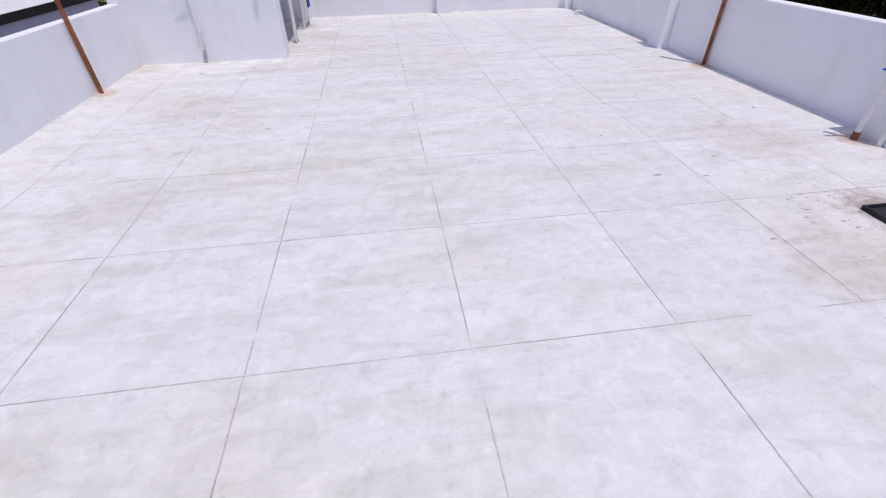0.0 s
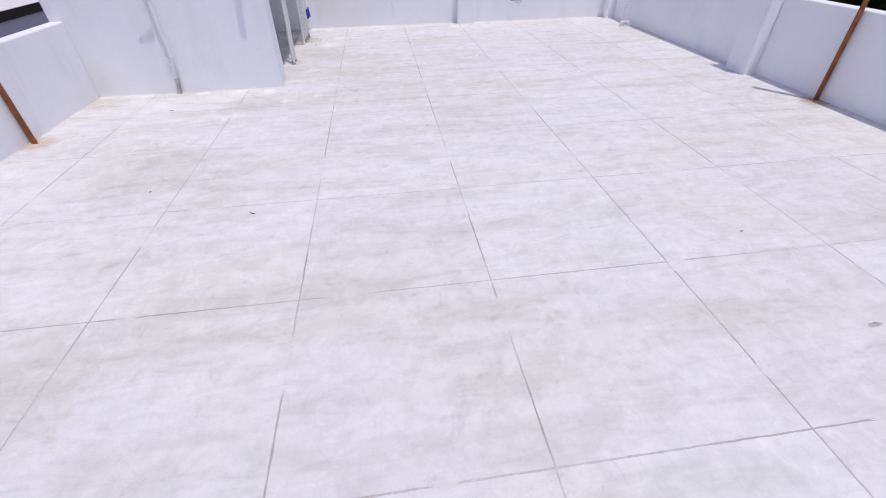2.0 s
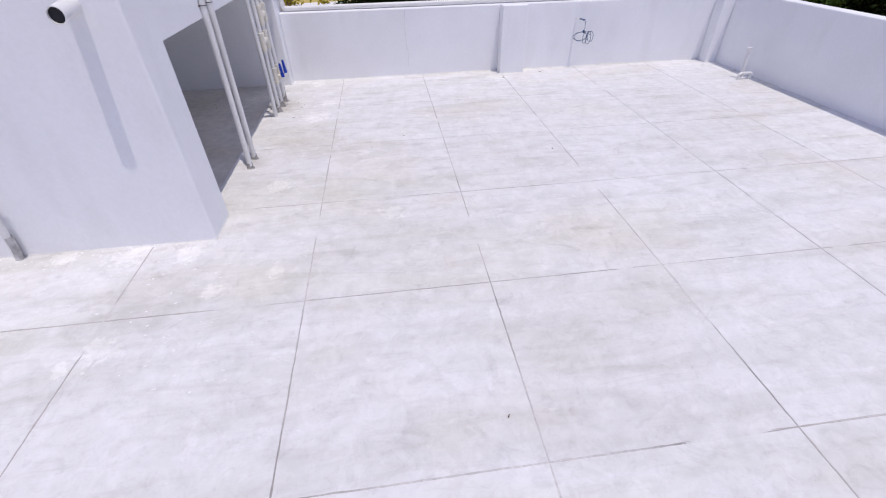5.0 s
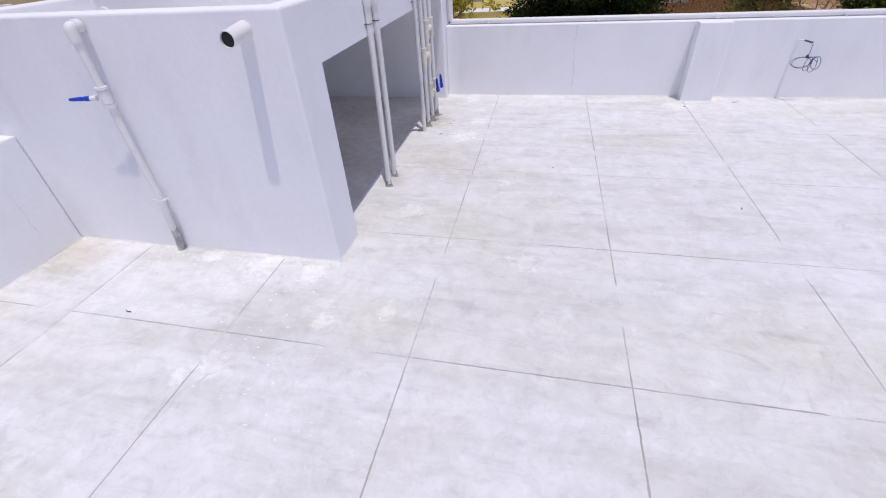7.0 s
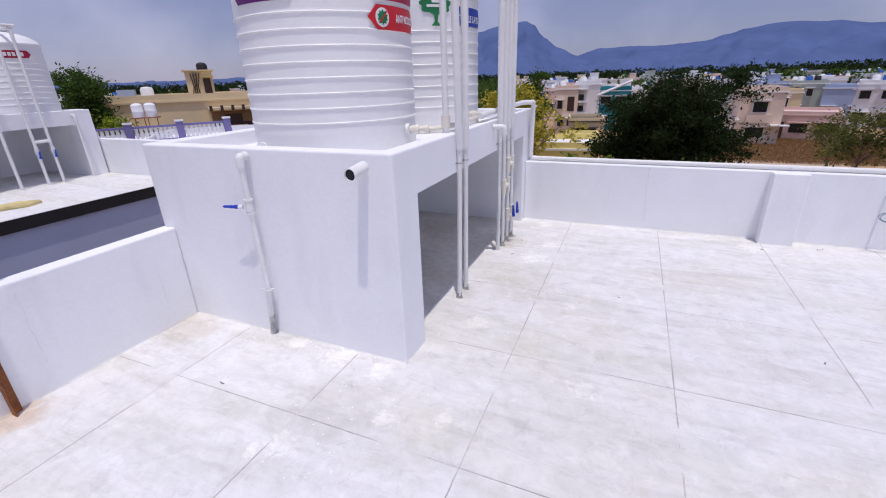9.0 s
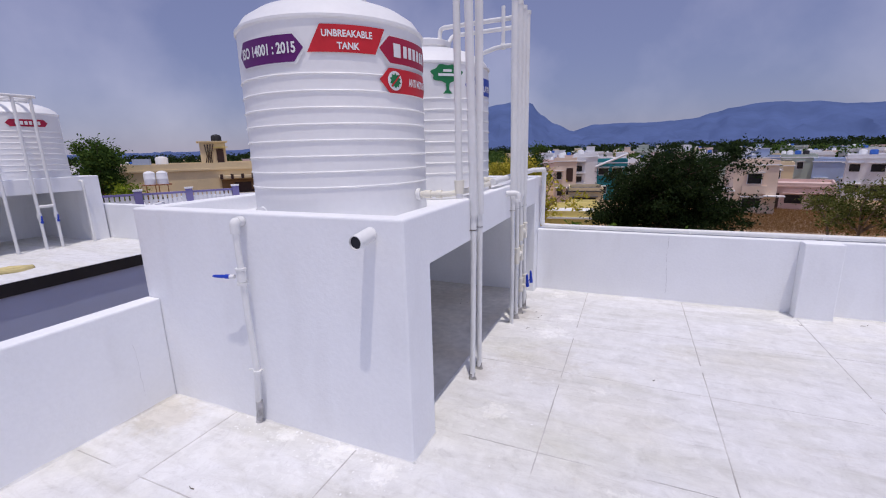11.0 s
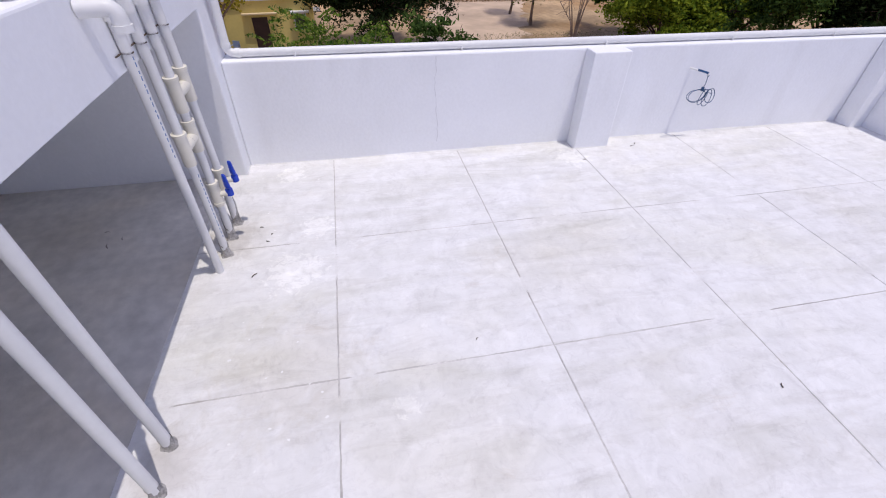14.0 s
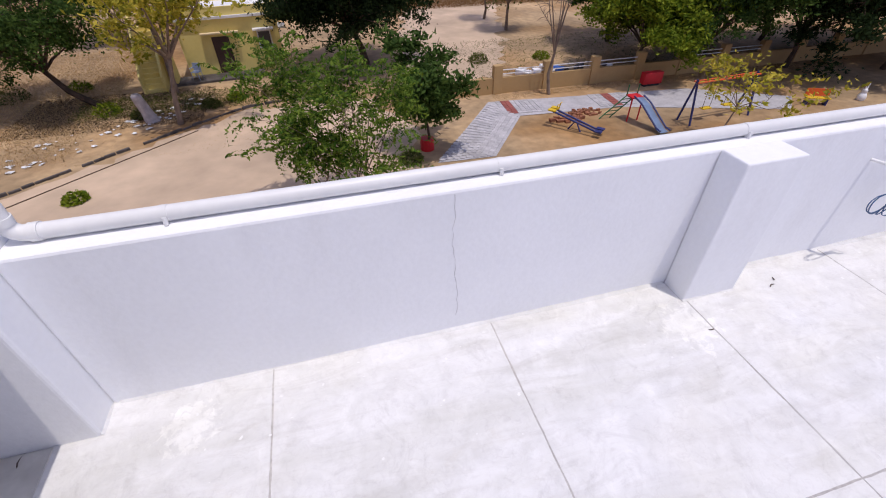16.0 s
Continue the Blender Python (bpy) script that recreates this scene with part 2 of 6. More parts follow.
def leafmat(name, col, col2):
    m = bpy.data.materials.new(name)
    m.use_nodes = True
    n, l = m.node_tree.nodes, m.node_tree.links
    b = n["Principled BSDF"]
    g = n.new("ShaderNodeNewGeometry")
    r = n.new("ShaderNodeValToRGB")
    r.color_ramp.elements[0].color, r.color_ramp.elements[1].color = (*col, 1), (*col2, 1)
    l.new(g.outputs["Random Per Island"], r.inputs[0])
    l.new(r.outputs[0], b.inputs["Base Color"])
    b.inputs["Roughness"].default_value, b.inputs["Specular IOR Level"].default_value = 0.8, 0.15
    tr = n.new("ShaderNodeBsdfTranslucent")
    l.new(r.outputs[0], tr.inputs["Color"])
    mx = n.new("ShaderNodeMixShader")
    mx.inputs[0].default_value = 0.35
    l.new(b.outputs[0], mx.inputs[1]), l.new(tr.outputs[0], mx.inputs[2])
    l.new(mx.outputs[0], n["Material Output"].inputs["Surface"])
    return m


M_LEAF = leafmat("green leaves", (0.06, 0.12, 0.008), (0.29, 0.35, 0.03))
M_FEATHER = leafmat("feathery leaves", (0.035, 0.10, 0.012), (0.20, 0.29, 0.04))
M_LEAFMID = leafmat("mid green leaves", (0.03, 0.07, 0.015), (0.10, 0.17, 0.035))
M_DRYRED = leafmat("reddish dry grass", (0.20, 0.10, 0.04), (0.36, 0.22, 0.10))
M_LEAFDK = leafmat("dark leaves", (0.008, 0.020, 0.006), (0.032, 0.058, 0.016))
M_LEAFYL = leafmat("yellow green leaves", (0.20, 0.22, 0.02), (0.66, 0.54, 0.08))
M_LEAFOL = leafmat("olive leaves", (0.05, 0.08, 0.015), (0.20, 0.20, 0.06))
M_LITTER = leafmat("dark leaf litter", (0.035, 0.026, 0.018), (0.15, 0.105, 0.065))
M_DRY = leafmat("dry grass", (0.38, 0.25, 0.12), (0.62, 0.46, 0.25))


# ---- helpers for meshes ----
def part(name, bm, material, parent=None, label="", bevel=0.0, smooth=False):
    me = bpy.data.meshes.new(name)
    bm.to_mesh(me)
    bm.free()
    return part_mesh(name, me, material, parent, label, bevel, smooth)


def part_mesh(name, me, material, parent=None, label="", bevel=0.0, smooth=False):
    me.materials.append(material)
    if smooth:
        me.shade_smooth()
        me.set_sharp_from_angle(angle=radians(42))
    ob = new(name, me)
    if parent is not None:
        ob.parent = parent
    if label:
        ob["label"] = label
    if bevel:
        mod = ob.modifiers.new("bevel", "BEVEL")
        mod.width, mod.segments, mod.limit_method = bevel, 2, "ANGLE"
    return ob


def thing(name, at=(0, 0, 0), rz=0, label="", category="", group="", kind=""):
    ob = new(name)
    ob.matrix_basis = pose(*at, 0, 0, rz)
    ob.empty_display_size = 0.1
    return tagged(ob, label, category, group, kind)


def box(x0, x1, y0, y1, z0, z1, bm=None):
    bm = bm or bmesh.new()
    v = [bm.verts.new((x, y, z)) for z in (z0, z1) for y in (y0, y1) for x in (x0, x1)]
    for f in ((0, 2, 3, 1), (4, 5, 7, 6), (0, 1, 5, 4), (2, 6, 7, 3), (0, 4, 6, 2), (1, 3, 7, 5)):
        bm.faces.new([v[i] for i in f])
    return bm


def rounded(pts, rad, n=5):
    """A polyline with its corners turned into arcs."""
    pts = [Vector(p) for p in pts]
    out = [pts[0]]
    for a, b, c in zip(pts, pts[1:], pts[2:]):
        r = min(rad, (a - b).length * 0.45, (c - b).length * 0.45)
        p, q = b + (a - b).normalized() * r, b + (c - b).normalized() * r
        for i in range(n + 1):
            t = i / n
            out.append((1 - t) ** 2 * p + 2 * t * (1 - t) * b + t * t * q)
    out.append(pts[-1])
    return out


def tube(pts, r, seg=12, bm=None, taper=1.0, caps=True):
    bm = bm or bmesh.new()
    pts = [Vector(p) for p in pts]
    rings, up = [], None
    for i, p in enumerate(pts):
        d = (pts[min(i + 1, len(pts) - 1)] - pts[max(i - 1, 0)]).normalized()
        if up is None:
            up = Vector((0, 0, 1)) if abs(d.z) < 0.9 else Vector((1, 0, 0))
        a = (up - d * up.dot(d)).normalized()
        up = a
        b = d.cross(a)
        k = r * (1 + (taper - 1) * i / max(1, len(pts) - 1))
        rings.append([bm.verts.new(p + (a * math.cos(t) + b * math.sin(t)) * k) for t in [2 * math.pi * j / seg for j in range(seg)]])
    for u, w in zip(rings, rings[1:]):
        for j in range(seg):
            bm.faces.new((u[j], u[(j + 1) % seg], w[(j + 1) % seg], w[j]))
    if caps:
        bm.faces.new(rings[0][::-1]), bm.faces.new(rings[-1])
    return bm


def lathe(prof, seg=48, at=(0, 0, 0)):
    """Turns (radius, z) pairs round the z axis."""
    bm = bmesh.new()
    rows = [[bm.verts.new((at[0] + r * math.cos(2 * math.pi * j / seg), at[1] + r * math.sin(2 * math.pi * j / seg), at[2] + z)) for j in range(seg)] for r, z in prof]
    for u, w in zip(rows, rows[1:]):
        for j in range(seg):
            bm.faces.new((u[j], u[(j + 1) % seg], w[(j + 1) % seg], w[j]))
    bm.faces.new(rows[0][::-1]), bm.faces.new(rows[-1])
    return bm


def carve(bm, cutters):
    """The mesh of bm less the boxes of the cutters."""
    me = bpy.data.meshes.new("solid")
    bm.to_mesh(me)
    bm.free()
    ob = new("solid", me)
    extra = []
    for c in cutters:
        cm = bpy.data.meshes.new("cutter")
        c.to_mesh(cm)
        c.free()
        co = new("cutter", cm)
        extra.append(co)
        mod = ob.modifiers.new("cut", "BOOLEAN")
        mod.operation, mod.object, mod.solver = "DIFFERENCE", co, "EXACT"
    out = bpy.data.meshes.new_from_object(ob.evaluated_get(bpy.context.evaluated_depsgraph_get()))
    for o in (ob, *extra):
        bpy.data.objects.remove(o)
    return out


# ---- the roof: walls ----
WEST, EAST, NORTH, SOUTH, TOP = -3.61, 3.94, 10.04, -2.6, 0.76
GROUND = -6.8
CORNER_X = 3.785


def plain_wall(name, b, label):
    return tagged(part(name, box(*b), M_WALL, bevel=0.012), label, "wall", kind="structure")


wall_n = plain_wall("wall_north", (-1.625, EAST + 0.15, NORTH, NORTH + 0.2, -0.03, TOP), "white painted plaster parapet with a hairline crack")
wall_e = plain_wall("wall_east", (EAST, EAST + 0.15, SOUTH, NORTH - 0.002, -0.03, 0.815), "white painted plaster parapet with square piers")
wall_w = plain_wall("wall_west", (WEST - 0.13, WEST, SOUTH, 6.653, -0.03, TOP), "white painted plaster parapet beside the tank stand")
plain_wall("wall_south", (WEST - 0.13, EAST + 0.15, SOUTH - 0.15, SOUTH, -0.03, TOP), "white painted plaster parapet")
part("pier", box(0.978, 1.288, 9.895, NORTH - 0.002, -0.03, TOP + 0.004), M_WALL, wall_n, bevel=0.008)
part("pier", box(CORNER_X, EAST - 0.002, 9.88, NORTH - 0.002, -0.03, TOP + 0.004), M_WALL, wall_n, bevel=0.008)
for y0, y1 in ((6.12, 6.45), (2.50, 2.86)):
    part("pier", box(3.79, EAST - 0.002, y0, y1, -0.03, 0.819), M_WALL, wall_e, bevel=0.008)
rng = random.Random(3)
crack = bmesh.new()
cx, cpts = -0.18, []
for i in range(26):
    cx += rng.uniform(-0.007, 0.008)
    cpts.append((cx, 0.745 - i * 0.026))
for (xa, za), (xb, zb) in zip(cpts, cpts[1:]):
    w = rng.uniform(0.0006, 0.0017)
    crack.faces.new([crack.verts.new(p) for p in ((xa - w, NORTH - 0.0022, za), (xa + w, NORTH - 0.0022, za), (xb + w, NORTH - 0.0022, zb), (xb - w, NORTH - 0.0022, zb))])
M_CRACK = surf("pale crack", (0.66, 0.66, 0.67), 0.95, 6, 0.3)
part("crack", crack, M_CRACK, wall_n, "thin grey crack")

for y0, zt, zb in ((6.42, 0.5, 0.12), (5.62, 0.7, 0.2)):
    bm, yy, zz = bmesh.new(), y0, zt
    while zz > zb:
        yb, w = yy + rng.uniform(-0.005, 0.006), rng.uniform(0.0003, 0.0008)
        bm.faces.new([bm.verts.new(p) for p in ((WEST + 0.002, yy - w, zz), (WEST + 0.002, yy + w, zz), (WEST + 0.002, yb + w, zz - 0.03), (WEST + 0.002, yb - w, zz - 0.03))])
        yy, zz = yb, zz - 0.03
    part("crack", bm, M_CRACK, wall_w, "thin grey crack")
M_BARE = surf("unwashed grey concrete", (0.80, 0.77, 0.72), 0.95, 2.2, 0.25, 14, 0.18, 0.4, stain=(1.1, 0.45, 0.7, (1, 1, 1)), scol=(0.62, 0.58, 0.52))
tagged(part("stand_floor", box(-3.605, -1.785, 6.985, 9.895, 0.0002, 0.005), M_BARE), "dusty unpainted concrete under the tank stand", "floor", kind="structure")

tagged(part("building_body", box(WEST - 0.13, EAST + 0.15, SOUTH - 0.15, NORTH + 0.2, GROUND, -0.15), M_WALL), "white plastered house body under the roof", "building", kind="structure")


def foot_fillet(name, a, b, out, parent, seed):
    """An uneven bead of mortar where a wall meets the floor; out: the side it leans to."""
    q, bm = random.Random(seed), bmesh.new()
    a, b, out = Vector((*a, 0)), Vector((*b, 0)), Vector((*out, 0))
    n = int((b - a).length / 0.045)
    rows, w, h = [], 0.012, 0.010
    for i in range(n + 1):
        w = min(0.022, max(0.004, w + q.uniform(-0.005, 0.005)))
        h = min(0.018, max(0.004, h + q.uniform(-0.004, 0.004)))
        p = a.lerp(b, i / n)
        rows.append([bm.verts.new(p - out * 0.004 + Vector((0, 0, h))), bm.verts.new(p + out * w * 0.4 + Vector((0, 0, h * 0.45))), bm.verts.new(p + out * w + Vector((0, 0, -0.002)))])
    for u, v in zip(rows, rows[1:]):
        for k in (0, 1):
            bm.faces.new((u[k], u[k + 1], v[k + 1], v[k]))
    bmesh.ops.recalc_face_normals(bm, faces=bm.faces[:])
    return part(name, bm, M_SLAB, parent, "rough whitewashed mortar bead", smooth=True)


foot_fillet("mortar_bead", (-1.6, NORTH), (0.97, NORTH), (0, -1), wall_n, 1)
foot_fillet("mortar_bead", (1.29, NORTH), (3.77, NORTH), (0, -1), wall_n, 2)
foot_fillet("mortar_bead", (0.975, 9.895), (1.29, 9.895), (0, -1), wall_n, 3)
foot_fillet("mortar_bead", (WEST, -2.5), (WEST, 6.64), (1, 0), wall_w, 4)
foot_fillet("mortar_bead", (EAST, 2.88), (EAST, 6.10), (-1, 0), wall_e, 5)
foot_fillet("mortar_bead", (EAST, 6.47), (EAST, 9.66), (-1, 0), wall_e, 6)

# ---- tank stand ----
STAND_X0, STAND_X1, STAND_Y0, STAND_Y1, STAND_TOP = -3.74, -1.625, 6.655, 10.24, 1.395


def soften(ob, width, flat=()):
    """Rounds the sharp edges of ob, but for those in the planes z = flat."""
    me = ob.data
    bm = bmesh.new()
    bm.from_mesh(me)
    lay = bm.edges.layers.float.new("bevel_weight_edge")
    for e in bm.edges:
        sharp = len(e.link_faces) == 2 and e.calc_face_angle(0) > 0.5
        e[lay] = 1.0 if sharp and not any(abs(e.verts[0].co.z - z) < 1e-3 and abs(e.verts[1].co.z - z) < 1e-3 for z in flat) else 0.0
    bm.to_mesh(me)
    bm.free()
    mod = ob.modifiers.new("bevel", "BEVEL")
    mod.width, mod.segments, mod.limit_method = width, 3, "WEIGHT"


def tank_stand(name, x0, x1, y0, y1, label):
    top, lintel = STAND_TOP, 1.10
    t = thing(name, (x0, y0, 0), 0, label, "tank stand")
    far = 9.9 if y1 < 10.3 else y1 - 0.30
    pieces = (
        ("masonry", box(x0, x1, y0, y1, 0, lintel), [box(x0 + 0.13, x1 + 0.2, y0 + 0.30, far, -0.2, lintel + 0.2)]),
        ("roof_slab", box(x0, x1, y0, y1, lintel, top), [box(x0 + 0.13, x1 - 0.12, y0 + 0.12, y1 - 0.12, 1.27, top + 0.2)]),
    )
    for nm, solid, cut in pieces:
        o = part_mesh(nm, carve(solid, cut), M_WALL, t)
        o.matrix_parent_inverse = t.matrix_basis.inverted()
        soften(o, 0.014, (0.0, lintel) if nm == "masonry" else (lintel,))
    return t


own_stand = tank_stand("tank_stand", STAND_X0, STAND_X1, STAND_Y0, STAND_Y1, "white plastered masonry tank stand open along one side")

for k, (a, b, out) in enumerate((((WEST + 0.02, STAND_Y0), (STAND_X1, STAND_Y0), (0, -1)), ((STAND_X1, STAND_Y0), (STAND_X1, STAND_Y0 + 0.3), (1, 0)), ((STAND_X1, 9.9), (STAND_X1, NORTH), (1, 0)))):
    foot_fillet("mortar_bead", a, b, out, own_stand, 11 + k).matrix_parent_inverse = own_stand.matrix_basis.inverted()


# ---- water tanks ----
def on_tank(me, R, ang, z, push=0.0):
    for v in me.vertices if hasattr(me, "vertices") else me.verts:
        a = ang + v.co.x / R
        v.co = Vector(((R + push) * math.cos(a), (R + push) * math.sin(a), z + v.co.y))


def decal(name, poly, R, deg, z, material, parent, push=0.003, label=""):
    bm = bmesh.new()
    bm.faces.new([bm.verts.new((x, y, 0)) for x, y in poly])
    lo, hi = min(p[0] for p in poly), max(p[0] for p in poly)
    k = lo + 0.02
    while k < hi:
        bmesh.ops.bisect_plane(bm, geom=bm.verts[:] + bm.edges[:] + bm.faces[:], plane_co=(k, 0, 0), plane_no=(1, 0, 0))
        k += 0.02
    on_tank(bm, R, radians(deg), z, push)
    return part(name, bm, material, parent, label)


def lettering(text, size, R, deg, z, material, parent, push=0.007, squeeze=1.0):
    cu = bpy.data.curves.new("text", "FONT")
    cu.body, cu.size, cu.align_x, cu.align_y, cu.offset = text, size, "CENTER", "CENTER", size * 0.03
    ob = new("text", cu)
    me = bpy.data.meshes.new_from_object(ob.evaluated_get(bpy.context.evaluated_depsgraph_get()))
    bpy.data.objects.remove(ob)
    for v in me.vertices:
        v.co.x *= squeeze
    on_tank(me, R, radians(deg), z, push)
    # every letter is a part of its own
    bm = bmesh.new()
    bm.from_mesh(me)
    bm.verts.ensure_lookup_table()
    seen = set()
    for v in bm.verts:
        if v in seen:
            continue
        isle, todo = [], [v]
        seen.add(v)
        while todo:
            c = todo.pop()
            isle.append(c)
            for e in c.link_edges:
                w = e.other_vert(c)
                if w not in seen:
                    seen.add(w)
                    todo.append(w)
        one = bmesh.new()
        got = {c: one.verts.new(c.co) for c in isle}
        for f in {f for c in isle for f in c.link_faces}:
            one.faces.new([got[c] for c in f.verts])
        part("letter", one, material, parent)
    bm.free()


def disc(r, n=20, cx=0, cy=0):
    return [(cx + r * math.cos(2 * math.pi * i / n), cy + r * math.sin(2 * math.pi * i / n)) for i in range(n)]


def hexa(w, h, tip=0.06):
    return [(-w / 2, 0), (-w / 2 + tip, -h / 2), (w / 2 - tip, -h / 2), (w / 2, 0), (w / 2 - tip, h / 2), (-w / 2 + tip, h / 2)]


def water_tank(at, R, label, ribs=8):
    t = thing("water_tank", at, 0, label, "water tank", "rooftop water tanks")
    prof = [(R * 0.97, 0.0), (R * 0.988, 0.012), (R * 0.990, 0.10), (R * 0.991, 0.167)]
    z = 0.167
    for i in range(ribs):
        prof += [(R * 0.9915, z + 0.004), (R * 0.990, z + 0.02), (R * 0.989, z + 0.04), (R * 0.990, z + 0.06), (R * 0.9915, z + 0.0715), (R * 0.993, z + 0.0745), (R * 0.998, z + 0.076), (R * 1.001, z + 0.080), (R * 0.998, z + 0.084), (R * 0.993, z + 0.0855), (R * 0.9915, z + 0.0885)]
        z += 0.0955
    prof += [(R * 0.992, z + 0.012), (R * 0.992, 1.21), (R * 1.01, 1.22), (R * 1.01, 1.235), (R * 0.985, 1.25), (R * 0.93, 1.30), (R * 0.80, 1.355), (R * 0.62, 1.40), (R * 0.40, 1.425), (R * 0.36, 1.43), (R * 0.36, 1.47)]
    part("body", lathe(prof, 72), M_TANK, t, smooth=True)
    part("lid", lathe([(R * 0.39, 1.455), (R * 0.40, 1.50), (R * 0.37, 1.515), (R * 0.15, 1.535), (0.02, 1.54)], 40), M_TANK, t, "white screw lid", smooth=True)
    return t


TZ = 1.27
R1 = 0.634
tank = water_tank((-2.615, 7.54, TZ), R1, "white ribbed plastic water tank with coloured labels")
tank2 = water_tank((-2.60, 9.06, TZ), R1, "white ribbed plastic water tank with green tree label")
zl, zl2 = 1.055, 1.07
decal("label_border", hexa(0.56, 0.175), R1, -93, zl, M_WHITE, tank, 0.002)
decal("label", hexa(0.53, 0.15, 0.06), R1, -93, zl, M_PURPLE, tank, 0.004, "purple hexagonal label")
lettering("ISO 14001 : 2015", 0.082, R1, -93, zl, M_WHITE, tank, 0.007, 0.76)
decal("label", [(-0.235, -0.07), (0.165, -0.07), (0.235, 0.08), (-0.155, 0.08)], R1, -46, zl + 0.043, M_RED, tank, 0.004, "red slanted label")
lettering("UNBREAKABLE", 0.052, R1, -46, zl + 0.073, M_WHITE, tank, 0.007, 0.85)
lettering("TANK", 0.052, R1, -46, zl + 0.006, M_WHITE, tank, 0.007, 0.9)
decal("label_border", hexa(0.62, 0.178, 0.08), R1, -2, zl + 0.015, M_WHITE, tank, 0.002)
decal("label", hexa(0.59, 0.155, 0.075), R1, -2, zl + 0.015, M_MAROON, tank, 0.004, "crimson hexagonal maker's label")
decal("emblem", [(-0.19, -0.04), (-0.13, -0.04), (-0.13, 0.04), (-0.19, 0.04)], R1, -2, zl + 0.015, M_WHITE, tank, 0.007)
for i in range(6):
    x = -0.105 + i * 0.052
    decal("letter_bar", [(x, -0.035), (x + 0.036, -0.035), (x + 0.036, 0.035), (x, 0.035)], R1, -2, zl + 0.015, M_WHITE, tank, 0.007)
decal("label", hexa(0.56, 0.148, 0.07), R1, -4, zl - 0.165, M_RED, tank, 0.004, "red label with a round germ sign")
decal("emblem", disc(0.058, 24, -0.165), R1, -4, zl - 0.165, M_WHITE, tank, 0.007)
decal("emblem", [(c * (1 if i % 2 else 0.72) + (-0.165 * (1 - (1 if i % 2 else 0.72))), d * (1 if i % 2 else 0.72)) for i, (c, d) in enumerate(disc(0.047, 20, -0.165))], R1, -4, zl - 0.165, M_GREEN, tank, 0.010)
decal("emblem", [(-0.205, -0.034), (-0.197, -0.04), (-0.125, 0.034), (-0.133, 0.04)], R1, -4, zl - 0.165, M_RED, tank, 0.013)
lettering("ANTI MICROBIAL", 0.066, R1, 6.5, zl - 0.165, M_WHITE, tank, 0.007, 0.6)
crown = []
for i in range(40):
    a = 2 * math.pi * i / 40
    k = 1 + 0.10 * math.sin(a * 7)
    crown.append((0.145 * k * math.cos(a), 0.078 * k * math.sin(a) + 0.045))
decal("label", crown, R1, -48, zl2 + 0.01, M_GREEN, tank2, 0.004, "green tree shaped label")
decal("label_trunk", [(-0.045, -0.125), (-0.012, -0.09), (-0.02, -0.02), (0.02, -0.02), (0.012, -0.09), (0.045, -0.125)], R1, -48, zl2 + 0.01, M_GREEN, tank2, 0.005)
for x0, x1, y in ((-0.04, 0.04, 0.07), (-0.085, 0.085, 0.035)):
    decal("letter_bar", [(x0, y - 0.011), (x1, y - 0.011), (x1, y + 0.011), (x0, y + 0.011)], R1, -48, zl2 + 0.01, M_WHITE, tank2, 0.008)
decal("label", hexa(0.50, 0.16, 0.05), R1, -9, zl2 - 0.03, M_NAVY, tank2, 0.004, "blue label")
lettering("TRIPLE LAYER", 0.078, R1, -9, zl2 - 0.05, M_WHITE, tank2, 0.007, 0.78)
decal("label", hexa(0.42, 0.135), R1, -112, zl2, M_MAROON, tank2, 0.004, "crimson label")


# ---- pipes on the stand ----
def pipe(name, pts, r, material=M_PVC, label="white plastic water pipe", rad=0.05, category="pipe", group=""):
    base = Vector(pts[0])
    t = thing(name, base, 0, label, category, group)
    part("tube", tube([p - base for p in rounded(pts, rad)], r, 14), material, t, smooth=True)
    return t


def socket(parent, a, b, r, material=M_PVC, name="socket", label=""):
    """A wider collar between two points, given in the world."""
    o = parent.matrix_basis.translation
    a, b = Vector(a) - o, Vector(b) - o
    d = (b - a).normalized() * 0.004
    bm = tube([a, a + d, b - d, b], r, 16)
    return part(name, bm, material, parent, label, smooth=True)


def handle(parent, at, direction, length=0.12, thick=1.0, flat=1.0):
    """A ball valve's lever: a round hub with a ribbed tapered arm."""
    o = parent.matrix_basis.translation
    a, d = Vector(at) - o, Vector(direction).normalized()
    bm = tube([a - d * 0.018, a - d * 0.012, a + d * 0.014, a + d * 0.02], 0.024 * thick * thick, 12)
    prof = [(0.0, 0.016), (0.25, 0.017), (0.32, 0.022), (0.48, 0.021), (0.56, 0.018), (0.64, 0.020), (0.72, 0.017), (0.80, 0.018), (0.90, 0.015), (0.97, 0.013), (1.0, 0.008)]
    side = d.cross(Vector((0.3, 0.2, 0.9))).normalized()
    nrm = d.cross(side)
    rings = [[bm.verts.new(a + d * (length * u) + (side * math.cos(t) * 1.15 * flat + nrm * math.sin(t) * 0.7) * r * thick) for t in [2 * math.pi * k / 10 for k in range(10)]] for u, r in prof]
    for u, w in zip(rings, rings[1:]):
        for k in range(10):
            bm.faces.new((u[k], u[(k + 1) % 10], w[(k + 1) % 10], w[k]))
    bm.faces.new(rings[-1])
    bmesh.ops.recalc_face_normals(bm, faces=bm.faces[:])
    return part("handle", bm, M_BLUE, parent, "blue plastic lever")


FRONT = 6.655
